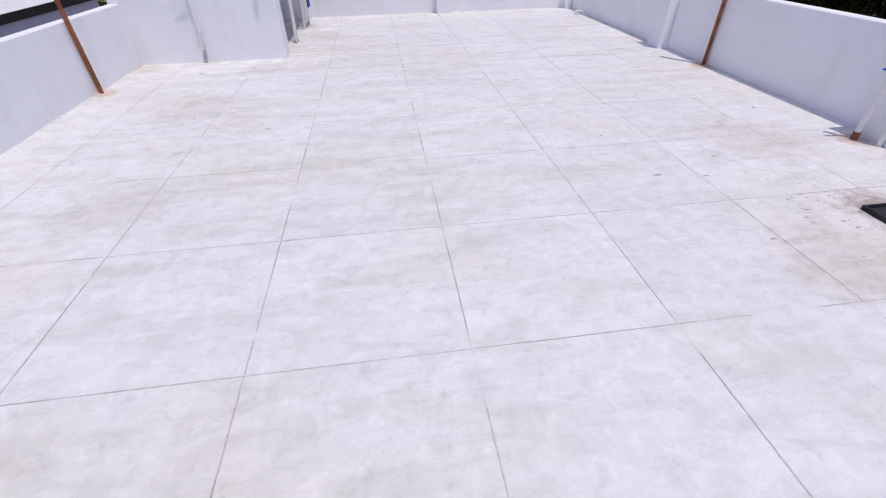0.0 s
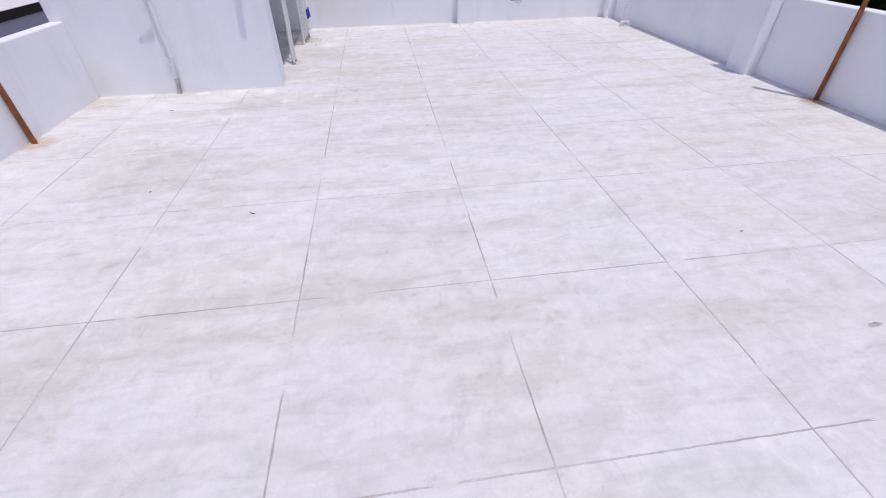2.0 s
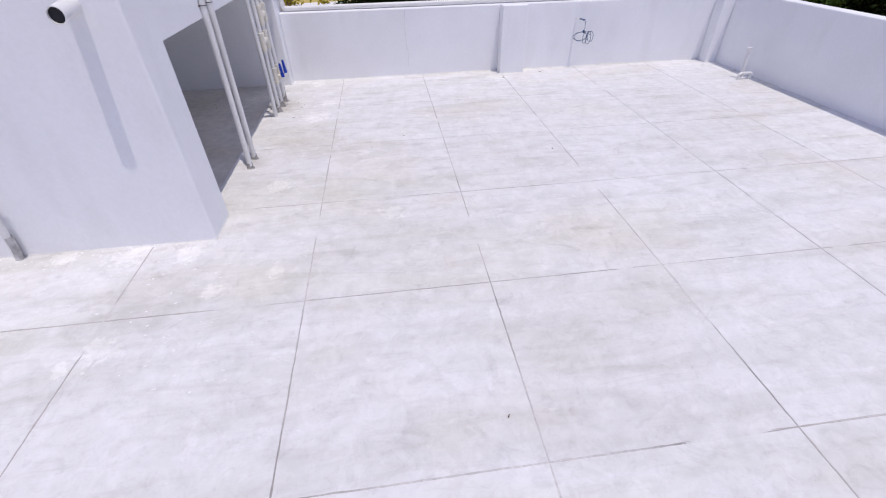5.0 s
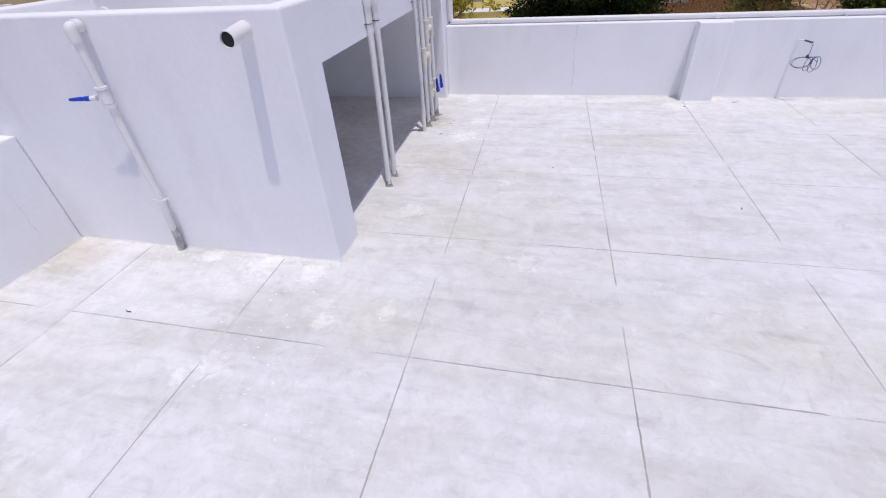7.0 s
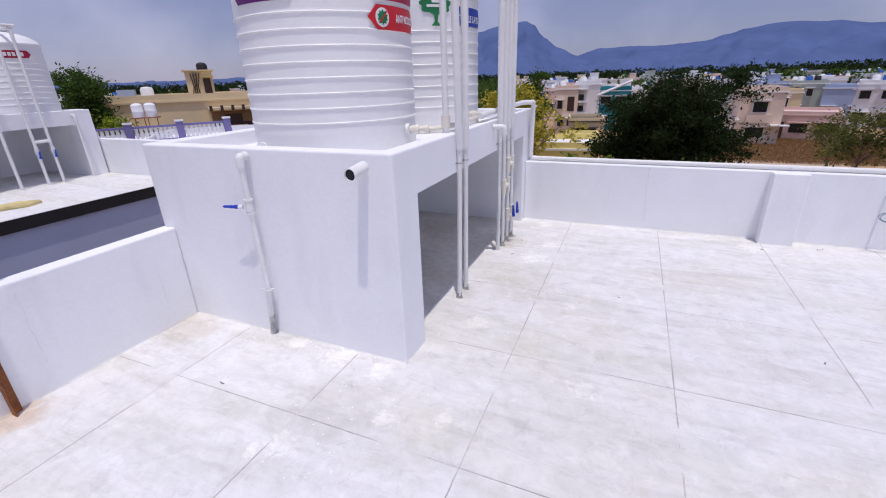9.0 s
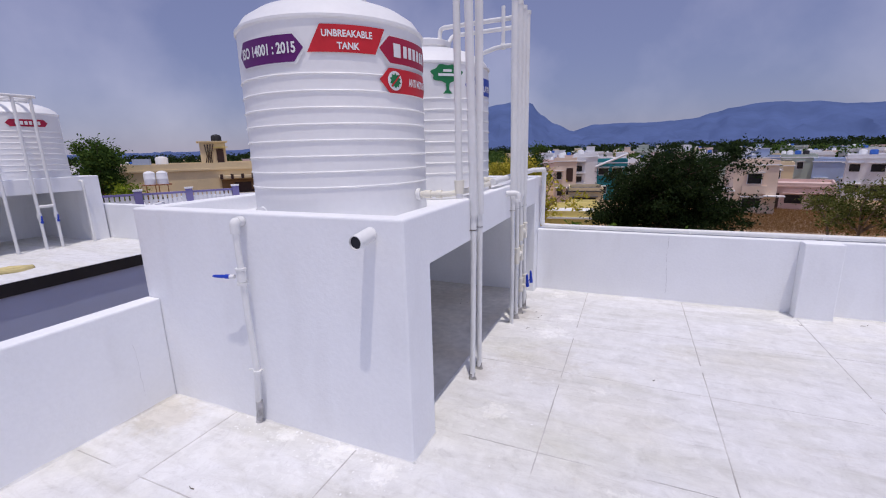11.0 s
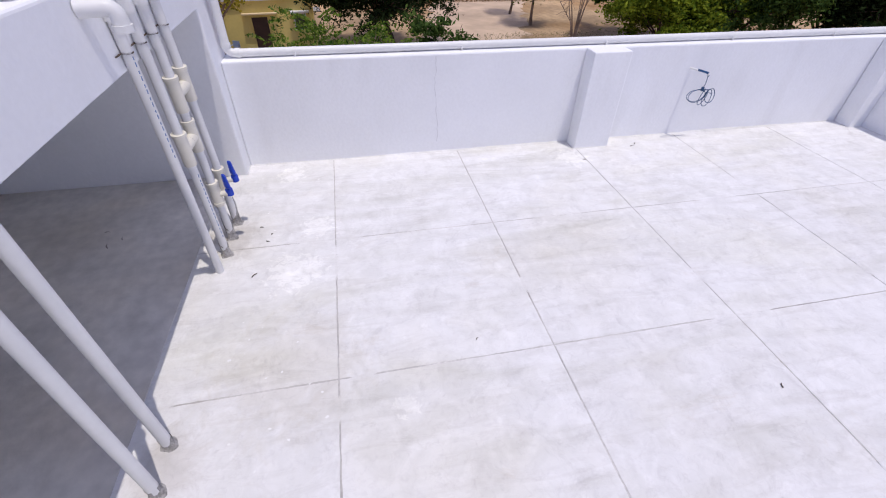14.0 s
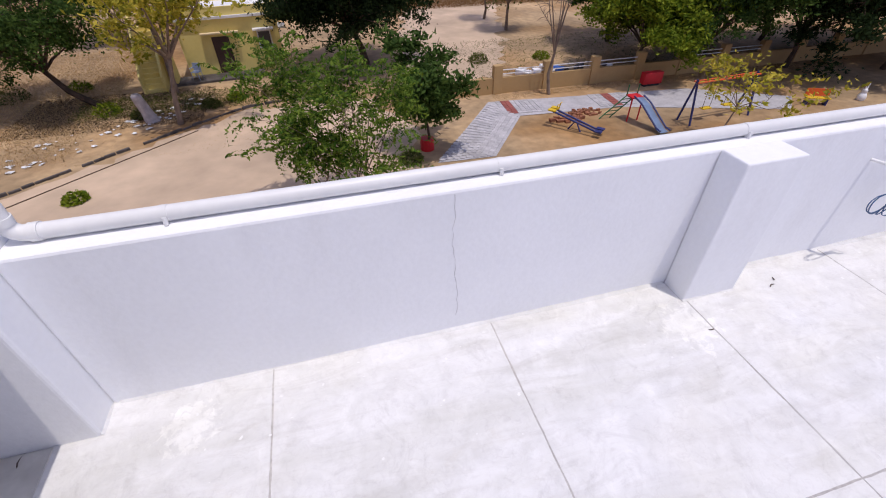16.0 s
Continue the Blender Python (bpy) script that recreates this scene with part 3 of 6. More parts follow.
# drain with a valve on the front of the stand
p = pipe("drain_pipe", [(-2.715, FRONT, 1.345), (-2.715, 6.595, 1.345), (-2.708, 6.598, 0.75), (-2.697, 6.604, 0.40), (-2.766, 6.628, 0.0)], 0.0195, label="white drain pipe with a blue valve on the stand")
socket(p, (-2.715, 6.650, 1.345), (-2.715, 6.613, 1.345), 0.031)
part("elbow", tube([v - p.matrix_basis.translation for v in rounded([(-2.715, 6.633, 1.345), (-2.715, 6.595, 1.345), (-2.715, 6.595, 1.28)], 0.035)], 0.028, 14), M_PVC, p, smooth=True)
socket(p, (-2.712, 6.595, 1.07), (-2.712, 6.595, 1.055), 0.031)
socket(p, (-2.712, 6.595, 1.052), (-2.712, 6.595, 0.985), 0.027)
socket(p, (-2.712, 6.595, 0.982), (-2.712, 6.595, 0.965), 0.031)
socket(p, (-2.755, 6.583, 1.015), (-2.785, 6.573, 1.015), 0.014, name="spindle")
handle(p, (-2.80, 6.573, 1.015), (-1, -0.05, -0.05), 0.125, 0.75, 0.35)
socket(p, (-2.79, 6.628, 0.375), (-2.67, 6.628, 0.395), 0.006, name="strap")
socket(p, (-2.697, 6.604, 0.40), (-2.700, 6.605, 0.375), 0.024, name="strap")
M_SMEAR = surf("cement smeared pvc", (0.56, 0.55, 0.55), 0.9, 14, 0.4, 70, 0.25, 0.3)
o = p.matrix_basis.translation
part("smeared_foot", tube([Vector(v) - o for v in ((-2.7315, 6.6178, 0.17), (-2.745, 6.6232, 0.08), (-2.766, 6.628, 0.0))], 0.0212, 14), M_SMEAR, p, "cement smeared pipe foot", smooth=True)
# overflow spout
t = thing("overflow_spout", (-1.82, FRONT, 1.312), 0, "short wide white pipe stub through the stand wall", "pipe")
bm = bmesh.new()
seg = 24
rings = []
for r, y in ((0.037, 0.02), (0.037, -0.142), (0.033, -0.142), (0.033, 0.0)):
    rings.append([bm.verts.new((r * math.cos(2 * math.pi * j / seg), y, r * math.sin(2 * math.pi * j / seg) + 0.13 * y)) for j in range(seg)])
for u, w in zip(rings, rings[1:]):
    for j in range(seg):
        bm.faces.new((u[j], u[(j + 1) % seg], w[(j + 1) % seg], w[j]))
part("tube", bm, M_PVC, t, smooth=False)
# near-black disc behind the mouth paints the shade inside the bore
bm = bmesh.new()
bm.faces.new([bm.verts.new((0.033 * math.cos(2 * math.pi * j / seg), -0.130, 0.033 * math.sin(2 * math.pi * j / seg) - 0.018)) for j in range(seg)])
part("inside", bm, M_DARK, t, "near black disc painting the shade of the hollow pipe")


def mortar_foot(parent, x, y, h, r, seed):
    """Rough mortar smeared up a pipe, spreading a little on the floor."""
    bm = lathe([(r * 1.7, 0.0), (r * 1.4, 0.006), (r * 1.2, 0.02), (r * 1.1, 0.05), (r * 1.1, h * 0.5), (r * 1.06, h * 0.8), (r * 0.96, h)], 18)
    for v in bm.verts:
        k = 1 + 0.38 * noise.noise(v.co * 34 + Vector((seed, 0, 0)))
        v.co.x, v.co.y = v.co.x * k, v.co.y * k
        v.co.z *= 1 + 0.35 * noise.noise(v.co * 22 + Vector((0, seed, 0)))
        v.co += Vector((x, y, 0)) - parent.matrix_basis.translation
    return part("mortar_collar", bm, M_CEMENT, parent, "grey mortar smeared foot")


def riser(foot, joint, head, group="", footing=True, r=0.0205, r2=0.028, zj=1.30):
    """A pipe from the floor to the joint and a wider sleeve above it, each end given as (x, y)."""
    top = 2.95
    p = pipe("riser_pipe", [(*foot, 0.0), (*joint, zj)], r, label="white plastic riser pipe tied to the tank stand", group=group)
    socket(p, (*joint, zj - 0.03), (*head, top), r2, name="sleeve")
    socket(p, (*head, top), (*head, top + 0.03), r2 + 0.006, name="cap")
    if footing:
        mortar_foot(p, foot[0], foot[1], 0.04, r * 0.92, foot[1])
    return p


def along(foot, joint, z, zj=1.30):
    """Where the lower run of a riser passes the height z."""
    u = z / zj
    return (foot[0] + (joint[0] - foot[0]) * u, foot[1] + (joint[1] - foot[1]) * u, z)


PAIR = (((-1.632, 7.656), (-1.603, 7.642), (-1.600, 7.555)), ((-1.638, 7.832), (-1.603, 7.776), (-1.600, 7.776)))
for run in PAIR:
    b = riser(*run, group="pipes before the opening")
    x, y, z = along(run[0], run[1], 1.17)
    socket(b, (-1.622, y - 0.035, 1.17), (-1.622, y + 0.035, 1.17), 0.003, M_TIE, "tie_wire")
    socket(b, (x, y, z - 0.002), (x, y, z + 0.002), 0.0225, M_TIE, "tie_wire")
ROW = (((-1.628, 8.822), (-1.602, 8.745), (-1.600, 8.72)), ((-1.616, 8.97), (-1.600, 8.89), (-1.598, 8.88)), ((-1.612, 9.13), (-1.600, 9.04), (-1.598, 9.03)), ((-1.605, 9.28), (-1.600, 9.195), (-1.598, 9.19)))
rise = [riser(*run, group="pipes at the stand's end", footing=False) for run in ROW]
for b, run in zip(rise, ROW):
    x, y, z = along(run[0], run[1], 1.16)
    socket(b, (x, y, z - 0.002), (x, y, z + 0.002), 0.0225, M_TIE, "tie_wire")
    socket(b, (-1.622, y - 0.06, 1.16), (-1.622, y + 0.06, 1.16), 0.003, M_TIE, "tie_wire")
for k, h0 in ((1, 0.10), (2, 0.16), (3, 0.18)):
    mortar_foot(rise[k], ROW[k][0][0], ROW[k][0][1], h0, 0.022, ROW[k][0][1])


def on_riser(k, z0, z1, r, material, name, label=""):
    return socket(rise[k], along(ROW[k][0], ROW[k][1], z0), along(ROW[k][0], ROW[k][1], z1), r, material, name, label)


# two cream tees, each pair joined by a short arm
for k, z in ((1, 0.68), (2, 0.89)):
    for m in (k, k + 1):
        on_riser(m, z - 0.08, z + 0.08, 0.029, M_CREAM, "tee")
        on_riser(m, z + 0.07, z + 0.085, 0.033, M_CREAM, "tee_rim")
    p0, p1 = Vector(along(ROW[k][0], ROW[k][1], z)), Vector(along(ROW[k + 1][0], ROW[k + 1][1], z))
    socket(rise[k], p0, p0.lerp(p1, 0.55), 0.026, M_CREAM, "tee_arm")
    socket(rise[k + 1], p0.lerp(p1, 0.56), p1, 0.026, M_CREAM, "tee_arm")
for k in (2, 3):
    x, y, z = along(ROW[k][0], ROW[k][1], 0.33)
    on_riser(k, 0.26, 0.40, 0.029, M_CREAM, "valve_body", "cream valve body")
    on_riser(k, 0.385, 0.405, 0.033, M_CREAM, "valve_rim")
    on_riser(k, 0.255, 0.275, 0.033, M_CREAM, "valve_rim")
    socket(rise[k], (x + 0.02, y, z - 0.01), (x + 0.065, y, z - 0.005), 0.016, M_CREAM, "spindle")
    handle(rise[k], (x + 0.075, y, z), (-0.03, -0.07, 1), 0.115, 0.9)
M_PRINT = surf("faded blue print", (0.22, 0.32, 0.52), 0.45, 5, 0.08, 40, 0.04, 0)
side = Vector((0.86, -0.5, 0))
for k, z0, n in ((1, 0.14, 16), (0, 0.72, 17)):
    for i in range(n):
        a = Vector(along(ROW[k][0], ROW[k][1], z0 + i * 0.026)) + side * 0.0203
        socket(rise[k], a, a + Vector((0.0004, 0, 0.012 + 0.006 * (i % 2))), 0.0022, M_PRINT, "print_mark")
# bent outlet through the beam
p = pipe("outlet_elbow", [(-1.625, 8.58, 1.335), (-1.52, 8.60, 1.335), (-1.52, 8.60, 1.27)], 0.027, label="white bent outlet pipe in the beam", rad=0.045)
socket(p, (-1.52, 8.60, 1.285), (-1.52, 8.60, 1.262), 0.032)
# overflow rail along the parapet and up the stand
p = pipe("overflow_rail", [(EAST + 0.05, 10.125, 0.79), (-1.582, 10.125, 0.79), (-1.575, 10.125, 1.475), (-1.572, 10.02, 1.475), (-1.68, 9.98, 1.475), (-1.68, 8.35, 1.455)], 0.027, label="long white pipe lying along the parapet top", rad=0.05)
for x in (-1.15, 0.02, 1.17, 2.3, 3.3):
    socket(p, (x - 0.012, 10.125, 0.79), (x + 0.012, 10.125, 0.79), 0.0285, name="clamp")
    socket(p, (x, 10.098, 0.79), (x, 10.095, 0.762), 0.008, name="clamp")
socket(p, (-1.582, 10.125, 0.83), (-1.581, 10.125, 0.855), 0.031)
socket(p, (-1.53, 10.125, 0.79), (-1.50, 10.125, 0.79), 0.031)
socket(p, (-1.572, 10.18, 1.41), (-1.572, 10.18, 1.43), 0.031)
# tank outlets lying on the stand
p = pipe("tank_outlet", [(-1.99, 7.53, 1.43), (-1.75, 7.545, 1.43), (-1.67, 7.95, 1.44)], 0.02, M_CREAM, "cream pipe leading out of the water tank")
socket(p, (-1.985, 7.53, 1.43), (-1.955, 7.532, 1.43), 0.04, M_PVC, "flange")
socket(p, (-1.93, 7.534, 1.43), (-1.88, 7.537, 1.43), 0.029, M_CREAM)
socket(p, (-1.84, 7.54, 1.43), (-1.80, 7.542, 1.43), 0.029, M_CREAM)
socket(p, (-1.665, 7.9, 1.395), (-1.665, 7.9, 1.44), 0.012, M_CREAM, "prop")
p = pipe("tank_outlet", [(-1.98, 8.82, 1.44), (-1.74, 8.72, 1.44), (-1.70, 8.12, 1.44)], 0.02, M_CREAM, "cream pipe leading out of the water tank")
socket(p, (-1.90, 8.79, 1.44), (-1.84, 8.765, 1.44), 0.030, M_CREAM)
socket(p, (-1.735, 8.62, 1.44), (-1.73, 8.54, 1.44), 0.030, M_CREAM)
socket(p, (-1.72, 8.4, 1.395), (-1.72, 8.4, 1.44), 0.012, M_CREAM, "prop")
p = pipe("feed_pipe", [(-1.70, 7.62, 1.395), (-1.70, 7.62, 2.95), (-2.2, 7.56, 2.95), (-2.4, 7.5, 2.78)], 0.024, label="white feed pipe rising to the tank lid")
socket(p, (-1.70, 7.62, 1.43), (-1.70, 7.62, 1.52), 0.034, M_CREAM)
p = pipe("feed_pipe", [(-1.626, 8.83, 2.62), (-1.80, 8.86, 2.62), (-1.96, 8.93, 2.6)], 0.02, label="white feed pipe joining the tank shoulder")
socket(p, (-1.72, 8.845, 2.62), (-1.75, 8.85, 2.62), 0.027)
socket(p, (-1.735, 8.847, 2.62), (-1.735, 8.847, 2.95), 0.017, M_PVC, "vent")
socket(tank, (-2.86, 6.975, 1.34), (-2.85, 6.93, 1.34), 0.05, M_TANK, "drain_boss")

# ---- poles, cable and stubs ----
def angle_iron(at, height, rz, lean=(0, 0)):
    t = thing("rusty_post", at, rz, "rusty steel angle post standing against the parapet", "post", "rusty posts")
    bm = bmesh.new()
    prof = [(0, 0), (0.05, 0), (0.05, 0.006), (0.006, 0.006), (0.006, 0.05), (0, 0.05)]
    lo = [bm.verts.new((x - 0.02, y - 0.02, 0)) for x, y in prof]
    hi = [bm.verts.new((x - 0.02 + lean[0] * height, y - 0.02 + lean[1] * height, height)) for x, y in prof]
    for i in range(6):
        bm.faces.new((lo[i], lo[(i + 1) % 6], hi[(i + 1) % 6], hi[i]))
    bm.faces.new(lo[::-1]), bm.faces.new(hi)
    part("angle", bm, M_RUST, t)
    return t


angle_iron((3.905, 5.20, 0), 2.6, 90)
angle_iron((-3.575, 5.40, 0), 2.6, 0)

t = thing("cable_bracket", (1.955, NORTH, 0.572), 0, "grey conduit stub with a coil of dark blue cable", "cable")
part("stub", tube(rounded([(0, 0, 0), (0.07, -0.13, -0.005), (0.075, -0.13, -0.03)], 0.02), 0.008, 10), M_PVC, t, smooth=True)
rng = random.Random(5)
pts = [Vector((0.075, -0.13, -0.02)), Vector((0.08, -0.132, -0.09)), Vector((0.07, -0.13, -0.13))]
# one wide loop to the side and three narrow ones hanging down
for rx, rz_, cx, cz in ((0.095, 0.045, -0.01, -0.185), (0.03, 0.07, 0.055, -0.20), (0.088, 0.05, 0.0, -0.19), (0.028, 0.075, 0.10, -0.205), (0.035, 0.06, 0.125, -0.19)):
    for i in range(16):
        a = 2 * math.pi * i / 16 + 1.6
        pts.append(Vector((cx + 0.045 + rx * math.cos(a), -0.13 + 0.012 * math.sin(a * 1.3 + cx * 30), cz + rz_ * math.sin(a))))
pts += [Vector((0.12, -0.13, -0.15)), Vector((0.17, -0.14, -0.175))]
part("cable_end", tube([(0.03, -0.055, 0.0), (0.07, -0.128, -0.005), (0.077, -0.13, -0.03)], 0.0095, 8), M_WIRE, t, "dark blue cable wound on the stub")
part("coil", tube(pts, 0.0028, 6), M_WIRE, t, "coiled dark blue cable", smooth=True)
part("tie", tube([(0.072, -0.13, -0.115), (0.072, -0.13, -0.145)], 0.012, 8), M_WIRE, t)

t = thing("pipe_stub", (3.77, 9.15, 0), 0, "short white pipe stubs rising from the roof floor", "pipe")
part("tube", tube([(0, 0, 0), (-0.02, 0, 0.32)], 0.02, 12), M_PVC, t, smooth=True)
part("cap", tube([(-0.02, 0, 0.30), (-0.02, 0, 0.34)], 0.026, 12), M_PVC, t)
part("tube", tube(rounded([(0.08, -0.05, 0), (0.08, -0.05, 0.07), (-0.08, -0.06, 0.07), (-0.08, -0.06, 0)], 0.03), 0.016, 12), M_PVC, t, smooth=True)

t = thing("wall_pipe", (3.70, 2.765, 0), 0, "white vertical pipe with a blue valve before the parapet pier", "pipe")
part("tube", tube([(0, 0, 0), (0, 0, 0.9)], 0.022, 12), M_PVC, t, smooth=True)
part("collar", tube([(0, 0, 0), (0, 0, 0.06)], 0.028, 12), M_RUST, t, "rust stained collar")
part("tube", tube([(0.06, -0.17, 0), (0.06, -0.17, 0.8)], 0.022, 12), M_PVC, t, smooth=True)
handle(t, (3.68, 2.74, 0.58), (-1, 0.1, 0), 0.1, 0.85)

# ---- marks and scraps on the roof floor ----
M_DAMP = surf("damp dark spot", (0.52, 0.48, 0.47), 0.6, 8, 0.3, 40, 0.2, 0)
M_SPLASH = surf("bright whitewash splash", (0.835, 0.835, 0.83), 0.8, 8, 0.05, 40, 0.04, 0.2)


LAYER = [0.00012]


def blob(bm, x, y, r, q, squash=1.0):
    """A flat irregular spot, each on a level of its own."""
    k = 22
    LAYER[0] += 0.0000025
    a0, b0 = q.uniform(0, 6), q.uniform(0, 6)
    vs = []
    for i in range(k):
        a = 2 * math.pi * i / k
        d = r * (1 + 0.22 * math.sin(2 * a + a0) + 0.14 * math.sin(5 * a + b0) + q.uniform(-0.07, 0.07))
        vs.append(bm.verts.new((x + d * math.cos(a), y + d * squash * math.sin(a), LAYER[0])))
    bm.faces.new(vs)


q = random.Random(61)
bm = bmesh.new()
for i in range(90):
    x = min(2.95, 2.66 + q.gauss(0, 0.2))
    blob(bm, x, 1.80 + q.gauss(0, 0.2), q.uniform(0.004, 0.02) * (1.3 if i % 9 == 0 else 0.75), q, squash=0.55)
for x, y, r in ((1.95, 1.55, 0.02), (2.0, 1.52, 0.012), (2.32, 2.65, 0.03), (2.05, 2.35, 0.02), (1.7, 2.42, 0.03)):
    blob(bm, x, y, r, q, squash=0.5)
tagged(part("damp_spots", bm, M_DAMP), "dark damp splash marks on the roof floor", "stain", kind="stuff")
bm = bmesh.new()
for i in range(80):
    blob(bm, q.uniform(-2.9, -1.6), min(6.635, 6.65 - abs(q.gauss(0, 0.15))), q.uniform(0.002, 0.008), q)
for i in range(70):
    blob(bm, q.gauss(-1.65, 0.28), q.uniform(5.5, 6.6), q.uniform(0.002, 0.009), q, squash=q.uniform(0.5, 1))
for i in range(40):
    blob(bm, q.uniform(-1.5, -1.0), q.uniform(6.6, 9.4), q.uniform(0.002, 0.007), q)
for i in range(60):
    blob(bm, q.uniform(-1.3, 3.2), 9.98 - abs(q.gauss(0, 0.3)), q.uniform(0.002, 0.008), q, squash=q.uniform(0.5, 1))
tagged(part("whitewash_splashes", bm, M_SPLASH), "bright whitewash splashes by the tank stand", "stain", kind="stuff")
for x, y, l_ in ((-1.41, 3.89, 0.03), (-2.65, 6.05, 0.035), (-1.44, 8.75, 0.03), (-1.40, 9.05, 0.018), (-1.38, 9.12, 0.015), (0.98, 9.7, 0.02), (-0.35, 8.1, 0.012), (0.9, 7.6, 0.02), (-1.45, 9.2, 0.016), (1.55, 9.9, 0.02), (-1.88, 9.87, 0.045), (-2.36, 9.31, 0.03), (-2.25, 9.23, 0.03), (-2.31, 9.17, 0.05), (1.5, 9.86, 0.03), (3.6, 2.2, 0.03), (3.4, 3.6, 0.02), (-0.1, 5.2, 0.012), (1.6, 3.2, 0.014), (-2.2, 4.3, 0.014)):
    o = thing("dry_scrap", (x, y, 0), q.uniform(0, 180), "small dark dry scrap on the roof floor", "scrap", "scraps on the roof")
    l_ *= 0.6
    part("scrap", tube([(-l_, 0, 0.003), (-l_ * 0.3, l_ * 0.25, 0.005), (l_ * 0.4, l_ * 0.2, 0.004), (l_, -l_ * 0.1, 0.003)], 0.0028, 6, taper=0.6), M_BARK, o)
# dark square corner of unknown make, given an assumed tray shape
o = thing("dark_tray", (2.745, 1.76, 0), 0, "dark square tray shape with a low rim", "tray")
part_mesh("tray", carve(box(0, 0.62, -0.62, 0, 0, 0.03), [box(0.012, 0.608, -0.608, -0.012, 0.006, 0.1)]), M_DARK, o)

# ---- neighbouring roof ----
NX = -8.9
tagged(part("neighbour_body", box(-16, NX, -6, 16.5, GROUND, -0.11), M_PALEBLUE), "pale blue plastered wall of the next house", "building", kind="structure")
tagged(part("neighbour_floor", box(-16, NX + 0.03, -6, 16.5, -0.11, 0.0), M_SLAB), "white terrace floor of the next house", "floor", kind="structure")
tagged(part("neighbour_band", box(NX + 0.031, NX + 0.045, -6, 16.5, -0.20, -0.005), M_BAND), "black painted band along the terrace edge", "band", kind="structure")
tagged(part("neighbour_wall", box(-16, NX - 0.3, 10.6, 10.75, 0.0, TOP), M_WALL, bevel=0.01), "white plastered parapet of the next house", "wall", kind="structure")
tank_stand("tank_stand", -13.45, -11.35, 7.1, 10.57, "white plastered tank stand on the next terrace")
tank3 = water_tank((-12.2, 9.72, TZ), R1, "white ribbed water tank on the next terrace")
tank3.scale = (1.1, 1.1, 1.13)
decal("label", hexa(0.6, 0.12), R1, -8, zl, M_MAROON, tank3, 0.004, "crimson label")
for i in range(6):
    x = -0.17 + i * 0.06
    decal("letter_bar", [(x, -0.03), (x + 0.042, -0.03), (x + 0.042, 0.03), (x, 0.03)], R1, -8, zl, M_WHITE, tank3, 0.008)
for y in (8.35, 8.9, 9.35, 9.62):
    p = pipe("riser_pipe", [(-11.25, y, 0.0), (-11.25, y, 2.9), (-11.8, y, 2.9)], 0.028, label="white riser pipe before the neighbouring stand", group="neighbouring risers", rad=0.06)
    if y > 9:
        socket(p, (-11.25, y, 0.62), (-11.25, y, 0.72), 0.04)
        handle(p, (-11.2, y, 0.55), (0.2, 0, 1), 0.13)
p = pipe("header_pipe", [(-11.25, 8.0, 2.93), (-11.25, 9.7, 2.93)], 0.03, label="white header pipe over the neighbouring risers")
p = pipe("link_pipe", [(-11.25, 9.35, 0.85), (-11.25, 9.62, 0.85)], 0.03, label="white link pipe between two risers")
p = pipe("overflow_pipe", [(-11.35, 10.2, 1.30), (-11.25, 10.2, 1.30), (-11.25, 10.2, 0.0)], 0.025, label="white overflow pipe on the neighbouring stand")
bm = bmesh.new()
rng = random.Random(8)
for k in range(3):
    tube([(-9.75 + rng.uniform(-0.1, 0.1) + 0.06 * k, 7.1 + i * 0.22, 0.02 + 0.012 * math.sin(i * 1.7 + k)) for i in range(7)], 0.045, 8, bm)
tagged(part("folded_sheet", bm, surf("straw cloth", (0.62, 0.52, 0.25), 0.9, 6, 0.2), smooth=True), "crumpled straw coloured sheet on the next terrace", "cloth")

# ---- ground ----
def sheet(name, pts, z, material, label, category, rough=0.0):
    """A flat patch of ground; rough: how far its edge wanders."""
    q, edge = random.Random(7), []
    for a, b in zip(pts, pts[1:] + pts[:1]):
        n = max(1, int(math.dist(a, b) / 0.6)) if rough else 1
        for k in range(n):
            u = k / n
            edge.append((a[0] + (b[0] - a[0]) * u + q.uniform(-rough, rough), a[1] + (b[1] - a[1]) * u + q.uniform(-rough, rough)))
    bm = bmesh.new()
    f = bm.faces.new([bm.verts.new((x, y, z)) for x, y in edge])
    f.normal_update()
    if f.normal.z < 0:
        f.normal_flip()
    bmesh.ops.triangulate(bm, faces=bm.faces[:])
    return tagged(part(name, bm, material), label, category, kind="structure")


def far_ground():
    bm = bmesh.new()
    rings = []
    for r in (0, 15, 25, 40, 60, 100, 200, 500, 1500, 4500):
        rings.append([bm.verts.new((r * math.cos(a), 15 + r * math.sin(a), GROUND)) for a in [2 * math.pi * i / 48 for i in range(48)]] if r else [bm.verts.new((0, 15, GROUND))])
    for u, w in zip(rings, rings[1:]):
        for j in range(48):
            if len(u) == 1:
                bm.faces.new((u[0], w[j], w[(j + 1) % 48]))
            else:
                bm.faces.new((u[j], w[j], w[(j + 1) % 48], u[(j + 1) % 48]))
    return tagged(part("ground", bm, M_EARTH), "dry sandy earth with scrub and litter", "ground", kind="structure")


far_ground()
sheet("road", [(-32, 8), (-12.6, 25.6), (-4.6, 32.6), (1.7, 32.5), (3.4, 28), (2.1, 22), (-4, 14), (-17, 6)], GROUND + 0.012, M_SAND, "pale sandy dirt track", "road", 0.35)
sheet("road_2", [(3.5, 33.5), (10, 33.5), (17, 52), (30, 92), (20, 94), (8, 54)], GROUND + 0.012, M_SAND, "pale sandy open lot", "road", 0.6)

